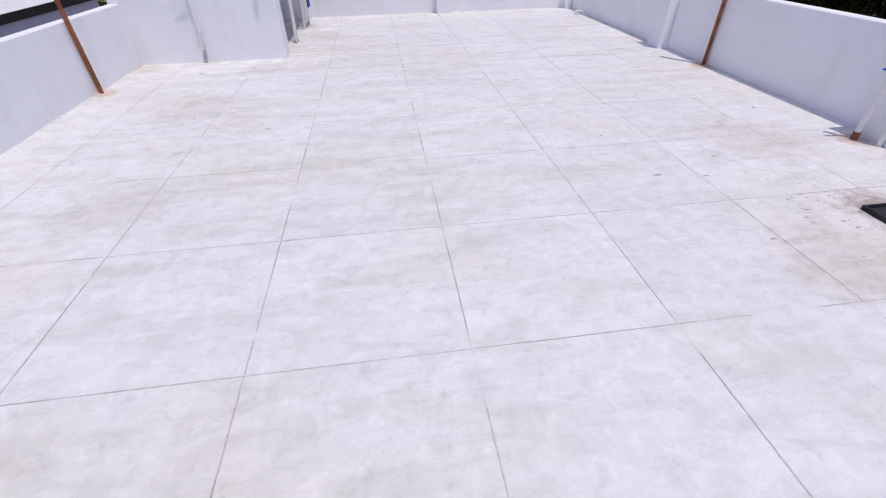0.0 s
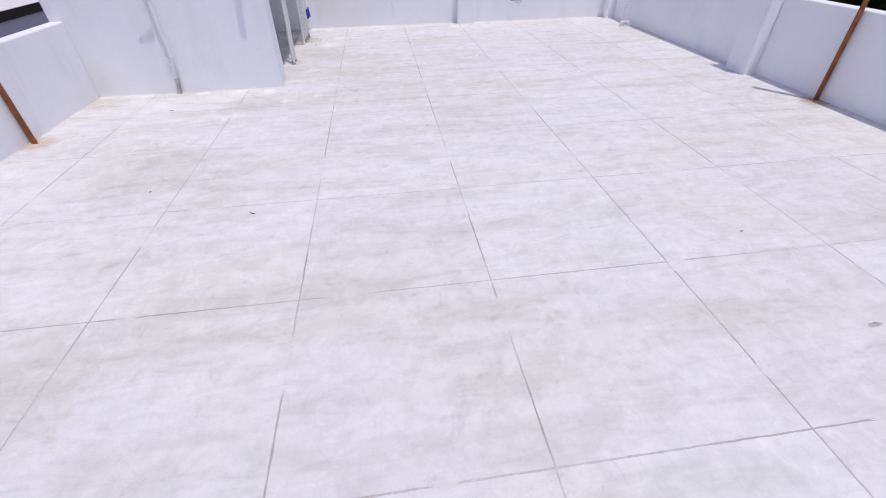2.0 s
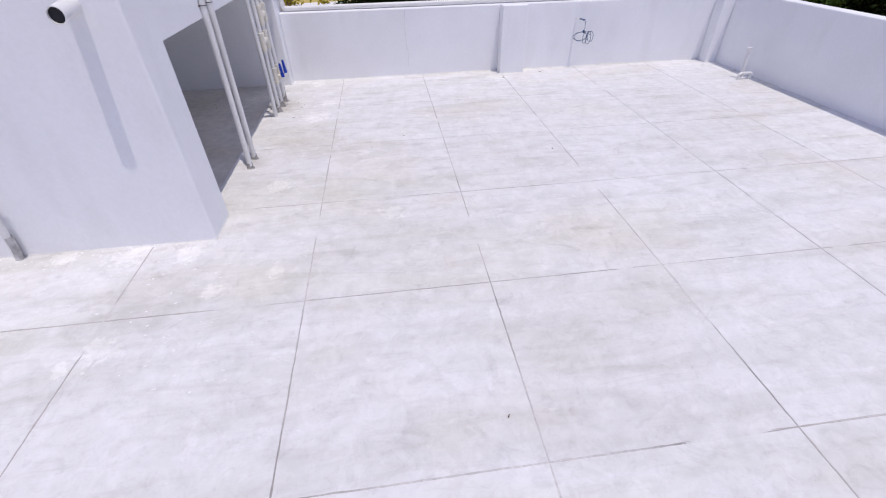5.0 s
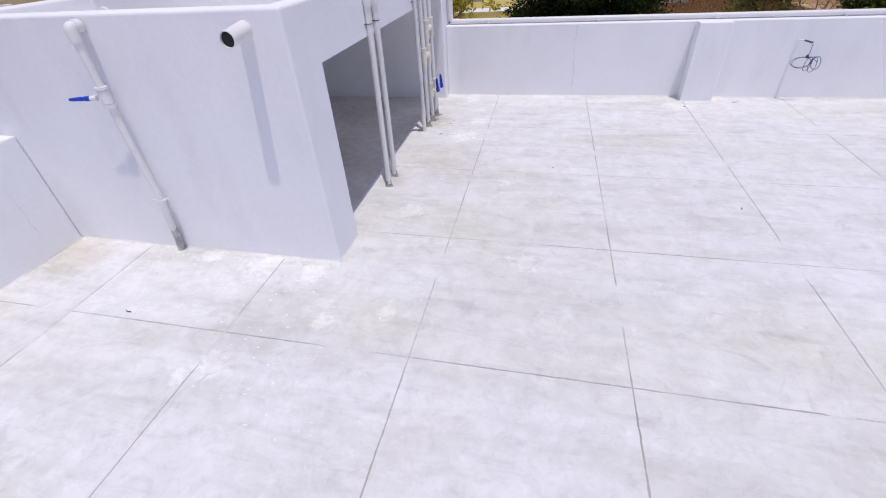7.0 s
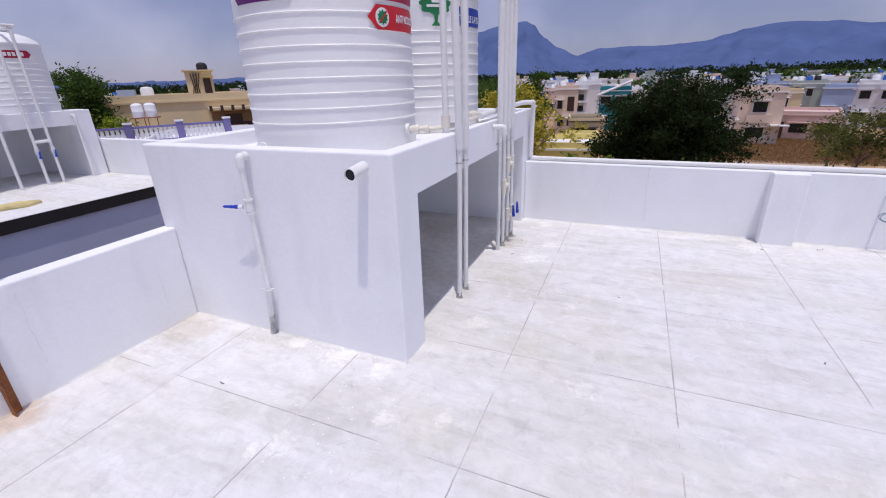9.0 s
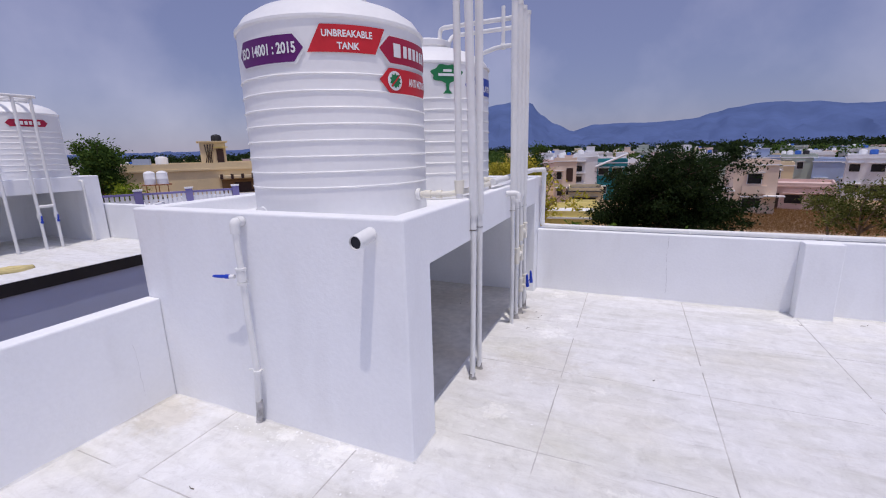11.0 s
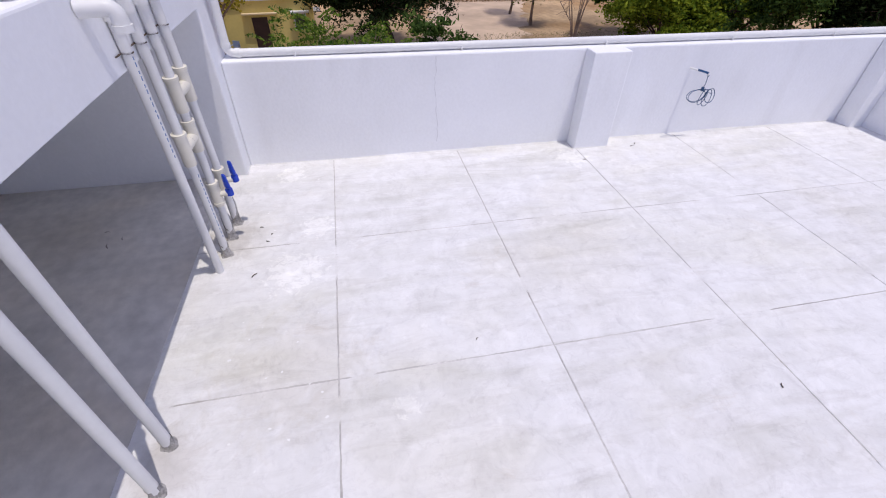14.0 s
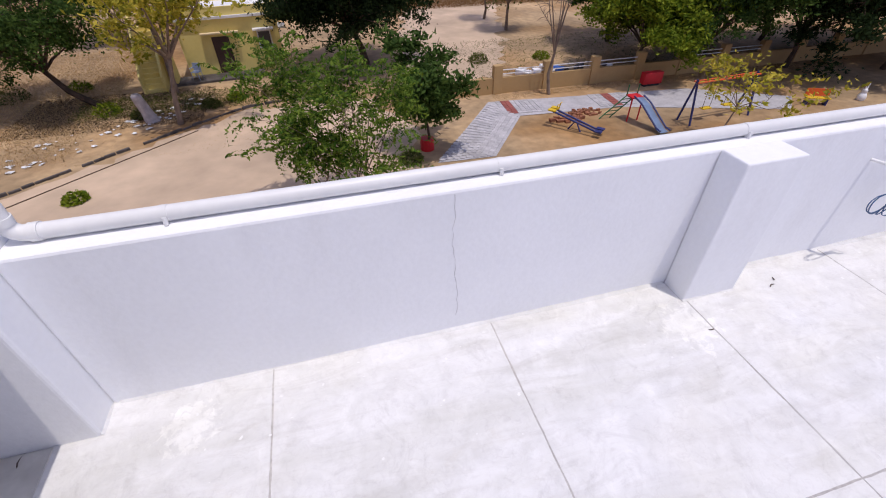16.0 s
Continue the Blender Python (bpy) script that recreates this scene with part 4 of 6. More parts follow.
# ---- pipes over the tank lids ----
for y, xe, ye in ((7.81, -2.42, 7.62), (8.97, -2.40, 8.95), (9.29, -2.40, 9.14)):
    p = pipe("filling_pipe", [(-1.63, y, 2.88), (xe, y, 2.88), (xe, ye, 2.76)], 0.021, label="white filling pipe leading over the tank lid", rad=0.06)
    socket(p, (-1.63, y, 2.88), (-1.68, y, 2.88), 0.028)


# ---- trees ----
def polar(az, d):
    """A place d metres off, az degrees to the left of straight ahead, seen from the middle of the roof."""
    return (-0.39 - d * math.sin(radians(az)), 4.55 + d * math.cos(radians(az)))


def leaf_mesh(centres, size, seed, flat=0.5, long=2.2):
    """Small pointed leaves, one at each centre, mostly facing up."""
    r = np.random.RandomState(seed)
    n = len(centres)
    c = np.array(centres)
    nrm = r.normal(size=(n, 3)) * (1 - flat) + np.array([0, 0, 1.0]) * flat
    nrm /= np.linalg.norm(nrm, axis=1)[:, None]
    a = np.cross(nrm, r.normal(size=(n, 3)))
    a /= np.linalg.norm(a, axis=1)[:, None]
    b = np.cross(nrm, a)
    s = (size * r.uniform(0.6, 1.3, n))[:, None]
    v = np.stack([c - a * s * 0.5, c + b * s * 0.5 / long - nrm * s * 0.06, c + a * s * 0.5, c - b * s * 0.5 / long - nrm * s * 0.06], 1).reshape(-1, 3)
    f = np.arange(4 * n).reshape(-1, 4)
    me = bpy.data.meshes.new("leaves")
    me.from_pydata(v.tolist(), [], f.tolist())
    return me


def tree(at, height, spread, trunk_r, leaf, n_leaf, size, label, bark=None, low=0.35, clump=0.5, seed=1, limbs=6, twigs=5, lean=(0, 0), stems=1, top=0.9, name="tree", flat=0.5, painted=0.0, sz=1.0, frond=0.0, floor=0.25):
    r = random.Random(seed)
    t = thing(name, at, 0, label, "tree")
    bm = bmesh.new()
    tips = []
    for s_ in range(stems):
        off = Vector((r.uniform(-1, 1), r.uniform(-1, 1), 0)) * (0.25 if stems > 1 else 0)
        fork = Vector((lean[0], lean[1], height * low)) + off * 3
        mid = fork * 0.5 + Vector((r.uniform(-0.2, 0.2), r.uniform(-0.2, 0.2), 0))
        tube([off, off * 1.5 + mid * 0.5, mid, fork], trunk_r, 8, bm, 0.6)
        for k in range(limbs):
            a = 2 * math.pi * (k + r.random() * 0.7) / limbs
            reach = spread * r.uniform(0.35, 0.8)
            up = height * (floor + (top - floor) * r.uniform(0.1, 1.0) ** 0.8)
            end = Vector((lean[0] * 1.4 + reach * math.cos(a), lean[1] * 1.4 + reach * math.sin(a), up))
            knee = fork.lerp(end, 0.5) + Vector((r.uniform(-0.3, 0.3), r.uniform(-0.3, 0.3), r.uniform(-0.2, 0.5)))
            tube([fork, fork.lerp(knee, 0.5) + Vector((0, 0, 0.1)), knee, end], trunk_r * 0.45, 6, bm, 0.25)
            for q in range(twigs):
                d = Vector((r.gauss(0, 1), r.gauss(0, 1), r.gauss(0.25, 0.7))).normalized() * spread * r.uniform(0.15, 0.42)
                root = knee.lerp(end, r.uniform(0.1, 1))
                tip = root + d
                tip.z = min(tip.z, height)
                tube([root, root.lerp(tip, 0.5) + Vector((0, 0, 0.06)), tip], trunk_r * 0.14, 4, bm, 0.4)
                tips += [tip, root.lerp(tip, 0.6)]
    part("trunk", bm, bark or M_BARK, t, smooth=True)
    if painted:
        part("painted_foot", tube([(0, 0, 0), (lean[0] * 0.1, lean[1] * 0.1, painted)], max(0.3, trunk_r * 1.15), 14), M_RED, t, "red painted foot")
    if n_leaf and frond:
        cs, per_tip = [], max(1, n_leaf // (len(tips) * 18))
        for b in tips:
            for _ in range(per_tip):
                d = Vector((r.gauss(0, 1), r.gauss(0, 1), r.gauss(0.15, 0.45))).normalized()
                side = d.cross(Vector((0, 0, 1))).normalized()
                o_ = b + Vector((r.gauss(0, clump), r.gauss(0, clump), r.gauss(0, clump * 0.6)))
                ln = frond * r.uniform(0.7, 1.3)
                for k in range(9):
                    u = k / 8
                    c_ = o_ + d * ln * u - Vector((0, 0, 0.35 * ln * u * u))
                    w_ = 0.2 * ln * math.sin(math.pi * (0.15 + 0.8 * u))
                    cs += [tuple(c_ + side * w_), tuple(c_ - side * w_)]
        part_mesh("crown", leaf_mesh(cs, size, seed, flat), leaf, t)
    elif n_leaf:
        cs = []
        for i in range(n_leaf):
            b = r.choice(tips)
            g = clump * (0.5 + 0.9 * ((int(abs(b.x * 613 + b.y * 271)) % 97) / 97))
            cs.append((b.x + r.gauss(0, g), b.y + r.gauss(0, g), b.z + r.gauss(0, g * 0.6 * sz)))
        part_mesh("crown", leaf_mesh(cs, size, seed, flat), leaf, t)
    return t


tree((-12.0, 35.1, GROUND), 7.9, 5.2, 0.20, M_LEAFMID, 30000, 0.20, "broad green tree with a dark crooked trunk", seed=2, low=0.24, limbs=13, twigs=9, clump=0.40, lean=(-1.8, 0.3), floor=0.29)
tree((-7.55, 31.5, GROUND), 8.0, 3.8, 0.15, M_LEAFYL, 2900, 0.29, "thin tree with yellowing leaves and a pale trunk", M_PALEBARK, seed=4, low=0.36, limbs=9, twigs=7, clump=0.28, lean=(0.5, 0.3), floor=0.46)
tree((-8.6, 36.3, GROUND), 8.6, 2.6, 0.15, M_LEAFYL, 5200, 0.26, "thin tree with yellowing leaves and a pale trunk", M_PALEBARK, seed=14, low=0.42, limbs=7, twigs=6, clump=0.35, floor=0.55)
tree((2.4, 38.6, GROUND), 8.3, 5.4, 0.28, M_LEAFDK, 66000, 0.23, "large dense dark green tree", seed=5, low=0.22, limbs=20, twigs=12, clump=0.42, floor=0.32, lean=(-0.5, 0))
tree((-0.1, 21.6, GROUND), 5.7, 2.9, 0.05, M_FEATHER, 10500, 0.15, "feathery green bushy tree with several stems", M_PALEBARK, seed=6, low=0.20, limbs=6, twigs=6, stems=3, clump=0.10, frond=0.62, floor=0.34)
tree((-1.3, 22.3, GROUND), 5.9, 2.3, 0.05, M_FEATHER, 6500, 0.15, "feathery green bushy tree with several stems", M_PALEBARK, seed=26, low=0.22, limbs=5, twigs=6, stems=2, clump=0.10, frond=0.62, floor=0.36)
tree((3.3, 25.5, GROUND), 5.3, 2.2, 0.08, M_LEAFMID, 6500, 0.26, "dark green mango tree with a red painted foot", seed=7, low=0.24, limbs=9, twigs=7, clump=0.22, painted=0.5, floor=0.26)
tree((11.3, 30.1, GROUND), 7.0, 1.9, 0.11, M_LEAF, 0, 0.2, "bare pale branching tree beside the yard wall", M_PALEBARK, seed=8, low=0.30, limbs=8, twigs=8, floor=0.5)
tree((18.4, 32.3, GROUND), 7.8, 4.9, 0.17, M_LEAF, 40000, 0.24, "green leafy tree behind the yard wall", seed=9, low=0.18, limbs=13, twigs=9, clump=0.38, floor=0.20)
tree((22.6, 31.9, GROUND), 8.0, 5.4, 0.17, M_LEAFMID, 44000, 0.25, "green leafy tree behind the yard wall", seed=10, low=0.18, limbs=13, twigs=9, clump=0.38, floor=0.20)
tree((27.6, 30.2, GROUND), 8.0, 6.0, 0.17, M_LEAFDK, 46000, 0.28, "dark green leafy tree beside the yard wall", seed=11, low=0.24, limbs=13, twigs=9, clump=0.42, floor=0.33)
tree((33.0, 28.2, GROUND), 8.2, 6.2, 0.17, M_LEAFDK, 46000, 0.28, "dark green leafy tree beside the yard wall", seed=12, low=0.24, limbs=14, twigs=9, clump=0.42, floor=0.36)
tree((14.6, 21.7, GROUND), 4.6, 3.6, 0.045, M_LEAFYL, 700, 0.24, "slender sapling with few yellow green leaves", M_PALEBARK, seed=13, low=0.4, limbs=6, twigs=4, clump=0.2, lean=(0.6, 0.2), floor=0.4)
tree((38.0, 29.5, GROUND), 7.6, 4.8, 0.17, M_LEAFDK, 24000, 0.3, "dark green leafy tree beside the yard wall", seed=31, low=0.24, limbs=14, twigs=9, clump=0.42, floor=0.36)
tree((*polar(-18.3, 47), GROUND), 5.6, 2.2, 0.14, M_LEAFOL, 1500, 0.25, "half bare tree on the dry field", M_PALEBARK, seed=15, low=0.3, limbs=8, twigs=8, clump=0.4)
tree((*polar(-20.6, 43), GROUND), 6.4, 2.9, 0.16, M_LEAFOL, 2600, 0.28, "half bare tree on the dry field", M_PALEBARK, seed=16, low=0.3, limbs=8, twigs=8, clump=0.5)
tree((*polar(61.6, 41), GROUND), 11.2, 1.6, 0.22, M_LEAFMID, 15000, 0.24, "round dense green tree between houses", seed=17, low=0.35, limbs=10, twigs=8, clump=0.38, floor=0.45)
tree((*polar(58.0, 36), GROUND), 7.6, 1.9, 0.14, M_LEAF, 11000, 0.22, "light green bushy tree between the houses", seed=18, low=0.3, limbs=8, twigs=7, clump=0.4)
tree((-11.6, 58.0, GROUND), 10.2, 1.7, 0.2, M_LEAFMID, 11000, 0.30, "tall narrow green tree", seed=19, low=0.25, limbs=9, twigs=7, clump=0.5)
for k, (x, y) in enumerate(((20.5, 39.0), (26.0, 37.5), (31.5, 36.0), (37.5, 35.0))):
    tree((x, y, GROUND), 7.8, 4.4, 0.17, (M_LEAFMID, M_LEAFDK)[k % 2], 24000, 0.3, "dark green leafy tree on the lot behind the yard wall", seed=60 + k, low=0.22, limbs=13, twigs=9, clump=0.45, floor=0.22)
tree((-15.0, 50.0, GROUND), 8.0, 3.0, 0.2, M_LEAFYL, 6000, 0.34, "yellow green tree beyond the cottage", seed=20, low=0.25, limbs=9, twigs=7, clump=0.5)


def bush(at, r, n, leaf, seed, label="low green bush on the dry ground"):
    q = random.Random(seed)
    cs = []
    for i in range(n):
        d = Vector((q.gauss(0, 1), q.gauss(0, 1), abs(q.gauss(0, 0.7)))).normalized() * r * q.uniform(0.4, 1.0) ** 0.5
        cs.append((d.x, d.y, d.z * 0.8 + 0.04))
    t = thing("bush", at, 0, label, "bush", "low bushes")
    part_mesh("foliage", leaf_mesh(cs, 0.16, seed, 0.3), leaf, t)
    part("stem", tube([(0, 0, 0), (0.02, 0.01, r * 0.5)], 0.02, 6), M_BARK, t)


for k, (x, y, r) in enumerate(((-9.9, 25.0, 0.45), (-17.0, 37.5, 0.9), (-14.0, 38.2, 0.7), (-6.4, 33.6, 0.5), (-5.2, 34.2, 0.5), (-9.6, 33.0, 0.5), (-11.4, 34.0, 0.7), (-3.4, 34.6, 0.6), (5.6, 34.6, 0.6), (9.6, 37.0, 0.7), (13.9, 36.5, 0.6), (2.4, 24.6, 0.5))):
    bush((x, y, GROUND), r, 420, (M_LEAF, M_LEAFOL)[k % 2], 40 + k)
rng = random.Random(21)


def scatter(name, n, x0, x1, y0, y1, size, material, label, category, tall=0.3, seed=1):
    q = np.random.RandomState(seed)
    c = np.stack([q.uniform(x0, x1, n), q.uniform(y0, y1, n), GROUND + q.uniform(0.0, tall, n)], 1)
    ob = part_mesh(name, leaf_mesh(c, size, seed, 0.05, 8.0), material)
    return tagged(ob, label, category, kind="stuff")


GRASS_X0, GRASS_X1 = 7.5, 25
scatter("dry_grass", 44000, -26, -11.5, 28.5, 47, 0.15, M_DRY, "dry straw coloured grass", "grass", 0.25, 2)
scatter("dry_grass", 70000, GRASS_X0, GRASS_X1, 55, 77, 0.26, M_DRYRED, "dry brown grass on the open field", "grass", 0.35, 3)
scatter("scrub", 4000, -13, -2.5, 33.0, 36, 0.22, M_LEAFOL, "low scrub along the drain", "grass", 0.2, 4)
scatter("dead_leaves", 6000, 8.2, 29, 30.0, 30.85, 0.10, M_DRY, "fallen dry leaves along the yard wall", "leaves", 0.02, 5)
scatter("leaf_litter", 16000, -15.5, -6.6, 31.6, 37.0, 0.13, M_LITTER, "dark leaf litter under the trees", "leaves", 0.04, 9)
scatter("dead_leaves", 3000, -14, -4, 28.0, 34, 0.09, M_DRY, "fallen dry leaves and litter", "leaves", 0.02, 6)
scatter("scrub", 3500, 8, 24, 31.8, 42, 0.2, M_LEAFOL, "low scrub behind the yard wall", "grass", 0.15, 7)

# kerb and pipes along the track
M_KERB = surf("grey kerb stone", (0.12, 0.105, 0.10), 0.95, 2, 0.45, 9, 0.2, 0.5)
course = rounded([(-14.5, 24.4, GROUND), (-12.75, 26.1, GROUND), (-8.5, 29.7, GROUND), (-4.7, 32.95, GROUND), (1.3, 33.9, GROUND)], 1.5)
q, bm = random.Random(91), bmesh.new()
for pa, pb in zip(course, course[1:]):
    run, n = pb - pa, max(1, int((pb - pa).length / 0.42))
    turn = Matrix.Rotation(math.atan2(run.y, run.x), 4, "Z")
    for k in range(n):
        if q.random() < 0.10:
            continue
        one, hl = bmesh.new(), (pb - pa).length / n / 2
        box(-hl * q.uniform(0.7, 1.0), hl, -q.uniform(0.04, 0.07), q.uniform(0.04, 0.07), -0.02, q.uniform(0.05, 0.12), one)
        bmesh.ops.transform(one, matrix=Matrix.Translation(pa.lerp(pb, (k + 0.5) / n) + Vector((0, q.uniform(-0.03, 0.03), 0))) @ turn @ Matrix.Rotation(q.uniform(-0.08, 0.08), 4, "Z"), verts=one.verts[:])
        me = bpy.data.meshes.new("stone")
        one.to_mesh(me)
        one.free()
        bm.from_mesh(me)
        bpy.data.meshes.remove(me)
tagged(part("kerb", bm, M_KERB), "broken dark grey kerb along the dirt track", "kerb", kind="structure")
bm = tube(rounded([(-14.2, 23.2, GROUND + 0.025), (-10.2, 27.0, GROUND + 0.025), (-6.6, 30.4, GROUND + 0.025)], 1.0), 0.022, 6)
tagged(part("ground_pipe", bm, M_BARK), "dark pipe lying along the track", "pipe")
for i in range(60):
    x = rng.uniform(-13, -6)
    o = thing("litter", (x - 1, 27.5 + (x + 12) * 0.75 + rng.uniform(0.6, 3.5), GROUND), rng.uniform(0, 180), "pale scrap of litter on the ground", "litter", "litter by the track")
    a = rng.uniform(0.05, 0.2)
    bm = bmesh.new()
    bm.faces.new([bm.verts.new((px * a, py * a, 0.02 + rng.uniform(0, 0.05))) for px, py in ((-1, -0.6), (0.2, -0.8), (1, -0.3), (0.7, 0.7), (-0.6, 0.6))])
    bmesh.ops.solidify(bm, geom=bm.faces[:], thickness=0.02)
    part("scrap", bm, M_WHITE, o)


# ---- houses ----
def paint(name, col):
    return surf(name, col, 0.85, 0.5, 0.08, 6, 0.05, 0.05)


M_YEL = paint("yellow plaster", (0.80, 0.66, 0.24))
M_CRM = paint("cream plaster", (0.74, 0.60, 0.38))
M_PNK = paint("pink plaster", (0.72, 0.53, 0.48))
M_PCH = paint("peach plaster", (0.76, 0.60, 0.48))
M_TEAL = paint("teal plaster", (0.02, 0.22, 0.25))
M_GRN = paint("pale green plaster", (0.42, 0.48, 0.42))
M_OFF = paint("off white plaster", (0.80, 0.80, 0.82))
M_LIL = paint("lilac paint", (0.20, 0.18, 0.38))
M_SKYB = paint("light blue plaster", (0.36, 0.44, 0.62))
M_GLASS = surf("dark window glass", (0.03, 0.03, 0.035), 0.15, 2, 0.2, 20, 0.1, 0)
M_DOOR = surf("dark brown door", (0.06, 0.03, 0.025), 0.5, 3, 0.2, 30, 0.1, 0)
M_TARP = surf("blue sheet", (0.03, 0.12, 0.45), 0.5, 3, 0.1, 20, 0.05, 0)


def window(parent, face, u, z, w, h, W, D, frame_mat=M_WHITE, shade=True):
    """A window on a side of a house: recess frame, pane and sunshade. face 0: front (-y), 1: right (+x), 2: left (-x)."""
    def put(name, u0, u1, d0, d1, z0, z1, m, par):
        if face == 0:
            b = box(u0, u1, -D / 2 - d1, -D / 2 - d0, z0, z1)
        elif face == 1:
            b = box(W / 2 + d0, W / 2 + d1, u0, u1, z0, z1)
        else:
            b = box(-W / 2 - d1, -W / 2 - d0, u0, u1, z0, z1)
        return part(name, b, m, par)
    win = put("window", u - w / 2, u + w / 2, 0.002, 0.03, z, z + h, frame_mat, parent)
    put("pane", u - w / 2 + 0.07, u + w / 2 - 0.07, 0.031, 0.045, z + 0.07, z + h - 0.07, M_GLASS, win)
    if shade:
        put("sunshade", u - w / 2 - 0.2, u + w / 2 + 0.2, 0.002, 0.5, z + h + 0.08, z + h + 0.16, frame_mat, win)
    return win


def house(at, rz, W, D, H, wall, label, wins=(), door=None, trim=M_OFF, tower=None, tanks=0, group="", parapet=0.6, name="house"):
    t = thing(name, at, rz, label, "house", group)
    part("wall", box(-W / 2, W / 2, -D / 2, D / 2, 0, H), wall, t)
    part("roof", box(-W / 2 - 0.15, W / 2 + 0.15, -D / 2 - 0.15, D / 2 + 0.15, H + 0.002, H + 0.14), trim, t)
    for b in ((-W / 2, W / 2, -D / 2, -D / 2 + 0.15), (-W / 2, W / 2, D / 2 - 0.15, D / 2), (-W / 2, -W / 2 + 0.15, -D / 2 + 0.151, D / 2 - 0.151), (W / 2 - 0.15, W / 2, -D / 2 + 0.151, D / 2 - 0.151)):
        part("parapet", box(*b, H + 0.142, H + parapet), wall, t)
    for f, u, z, w, h in wins:
        window(t, f, u, z, w, h, W, D, trim)
    if door:
        u, z, w, h = door
        part("door", box(u - w / 2, u + w / 2, -D / 2 - 0.05, -D / 2 - 0.002, z, z + h), M_DOOR, t, "dark open doorway")
    if tower:
        u, v, w, d, h, m = tower
        tw = part("stair_tower", box(u - w / 2, u + w / 2, v - d / 2, v + d / 2, H + 0.142, H + h), m, t)
        part("tower_roof", box(u - w / 2 - 0.2, u + w / 2 + 0.2, v - d / 2 - 0.2, v + d / 2 + 0.2, H + h + 0.002, H + h + 0.12), trim, tw)
    for k in range(tanks):
        part("roof_tank", lathe([(0.5, 0), (0.5, 0.9), (0.4, 1.05), (0.15, 1.1)], 16, (-W / 4 + k * 1.2, D / 5, H + 0.142)), (M_WHITE, M_TARP, M_DARK)[k % 3], t, smooth=True)
    return t


# yellow cottage with an outside stair below the roof
cot = house((-5.7, 42.0, GROUND), 6, 5.6, 5.6, 3.1, M_YEL, "yellow plastered cottage with an outside stair", [(1, -1.5, 1.0, 0.9, 1.1), (0, 1.9, 1.3, 0.8, 1.0)], (-0.6, 0.1, 0.95, 2.05))
part("porch_floor", box(-3.6, 1.4, -4.2, -2.81, 0, 0.12), M_KERB, cot)
part("porch_wall", box(-3.6, -3.42, -4.0, -2.81, 0.12, 2.6), M_YEL, cot)
part("canopy", box(-1.6, 0.5, -3.15, -2.81, 2.35, 2.42), M_CRM, cot)
for i in range(13):
    part("stair_step", box(-5.0, -4.05, -4.9 + i * 0.25, -4.64 + i * 0.25, 0, 0.2 + i * 0.22), M_YEL, cot)
for x in (-5.12, -4.04):
    bm = bmesh.new()
    pr = [(-5.0, 0), (-1.6, 0), (-1.6, 3.7), (-5.0, 0.9)]
    lo = [bm.verts.new((x, y, z)) for y, z in pr]
    hi = [bm.verts.new((x + 0.11, y, z)) for y, z in pr]
    for i in range(4):
        bm.faces.new((lo[i], hi[i], hi[(i + 1) % 4], lo[(i + 1) % 4]))
    bm.faces.new(lo), bm.faces.new(hi[::-1])
    bmesh.ops.recalc_face_normals(bm, faces=bm.faces[:])
    part("stair_wall", bm, M_YEL, cot)
chair = thing("plastic_chair", (-7.7, 38.2, GROUND + 0.12), -20, "grey blue plastic garden chair before the cottage", "chair")
part("seat", box(-0.23, 0.23, -0.22, 0.22, 0.41, 0.45), M_SKYB, chair, bevel=0.015)
part("backrest", box(-0.23, 0.23, 0.19, 0.23, 0.47, 0.88), M_SKYB, chair, bevel=0.015)
for x in (-0.2, 0.2):
    for y in (-0.19, 0.19):
        part("leg", tube([(x * 1.1, y * 1.1, 0), (x, y, 0.42)], 0.022, 6), M_SKYB, chair)
    part("armrest", box(x * 1.15 - 0.025, x * 1.15 + 0.025, -0.2, 0.2, 0.62, 0.65), M_SKYB, chair)


def row_wins(W, H, seed, n=2):
    q = random.Random(seed)
    out = []
    for s_ in range(max(1, int(H // 2.9))):
        for k in range(n):
            out.append((0, -W / 2 + W * (k + 0.5) / n + q.uniform(-0.3, 0.3), 1.0 + s_ * 3.0, q.choice((0.9, 1.3, 1.6)), 1.2))
        out.append((1, q.uniform(-1, 1), 1.0 + s_ * 3.0, 1.0, 1.1))
        out.append((2, q.uniform(-1, 1), 1.0 + s_ * 3.0, 1.0, 1.1))
    return out


big = house((*polar(52.5, 46), GROUND), 52, 11.5, 8, 7.45, M_CRM, "long cream and yellow two storey house with a stair tower", [(0, 3.2, 4.0, 1.6, 1.3), (0, -3.6, 4.6, 2.4, 0.9)], (4.2, 3.6, 1.2, 2.1), M_CRM, (1.3, -1.2, 2.0, 2.4, 2.3, M_CRM), 1)
part("balcony", box(2.2, 6.5, -5.4, -4.01, 3.3, 3.5), M_CRM, big)
part("balcony_wall", box(2.2, 6.5, -5.4, -5.25, 3.501, 4.2), M_CRM, big)
part("tower_tank", lathe([(0.42, 0), (0.42, 0.4), (0.3, 0.55), (0.1, 0.6)], 16, (1.7, -1.2, 9.872)), M_DARK, big, "black roof tank", smooth=True)
house((*polar(60, 52), GROUND), 58, 9, 8, 6.2, M_OFF, "low brown and white house", row_wins(9, 6.2, 3, 3), trim=M_KERB, tanks=2)
house((*polar(45, 50), GROUND), 44, 8, 8, 5.8, M_CRM, "cream two storey house", row_wins(8, 5.8, 4, 3))
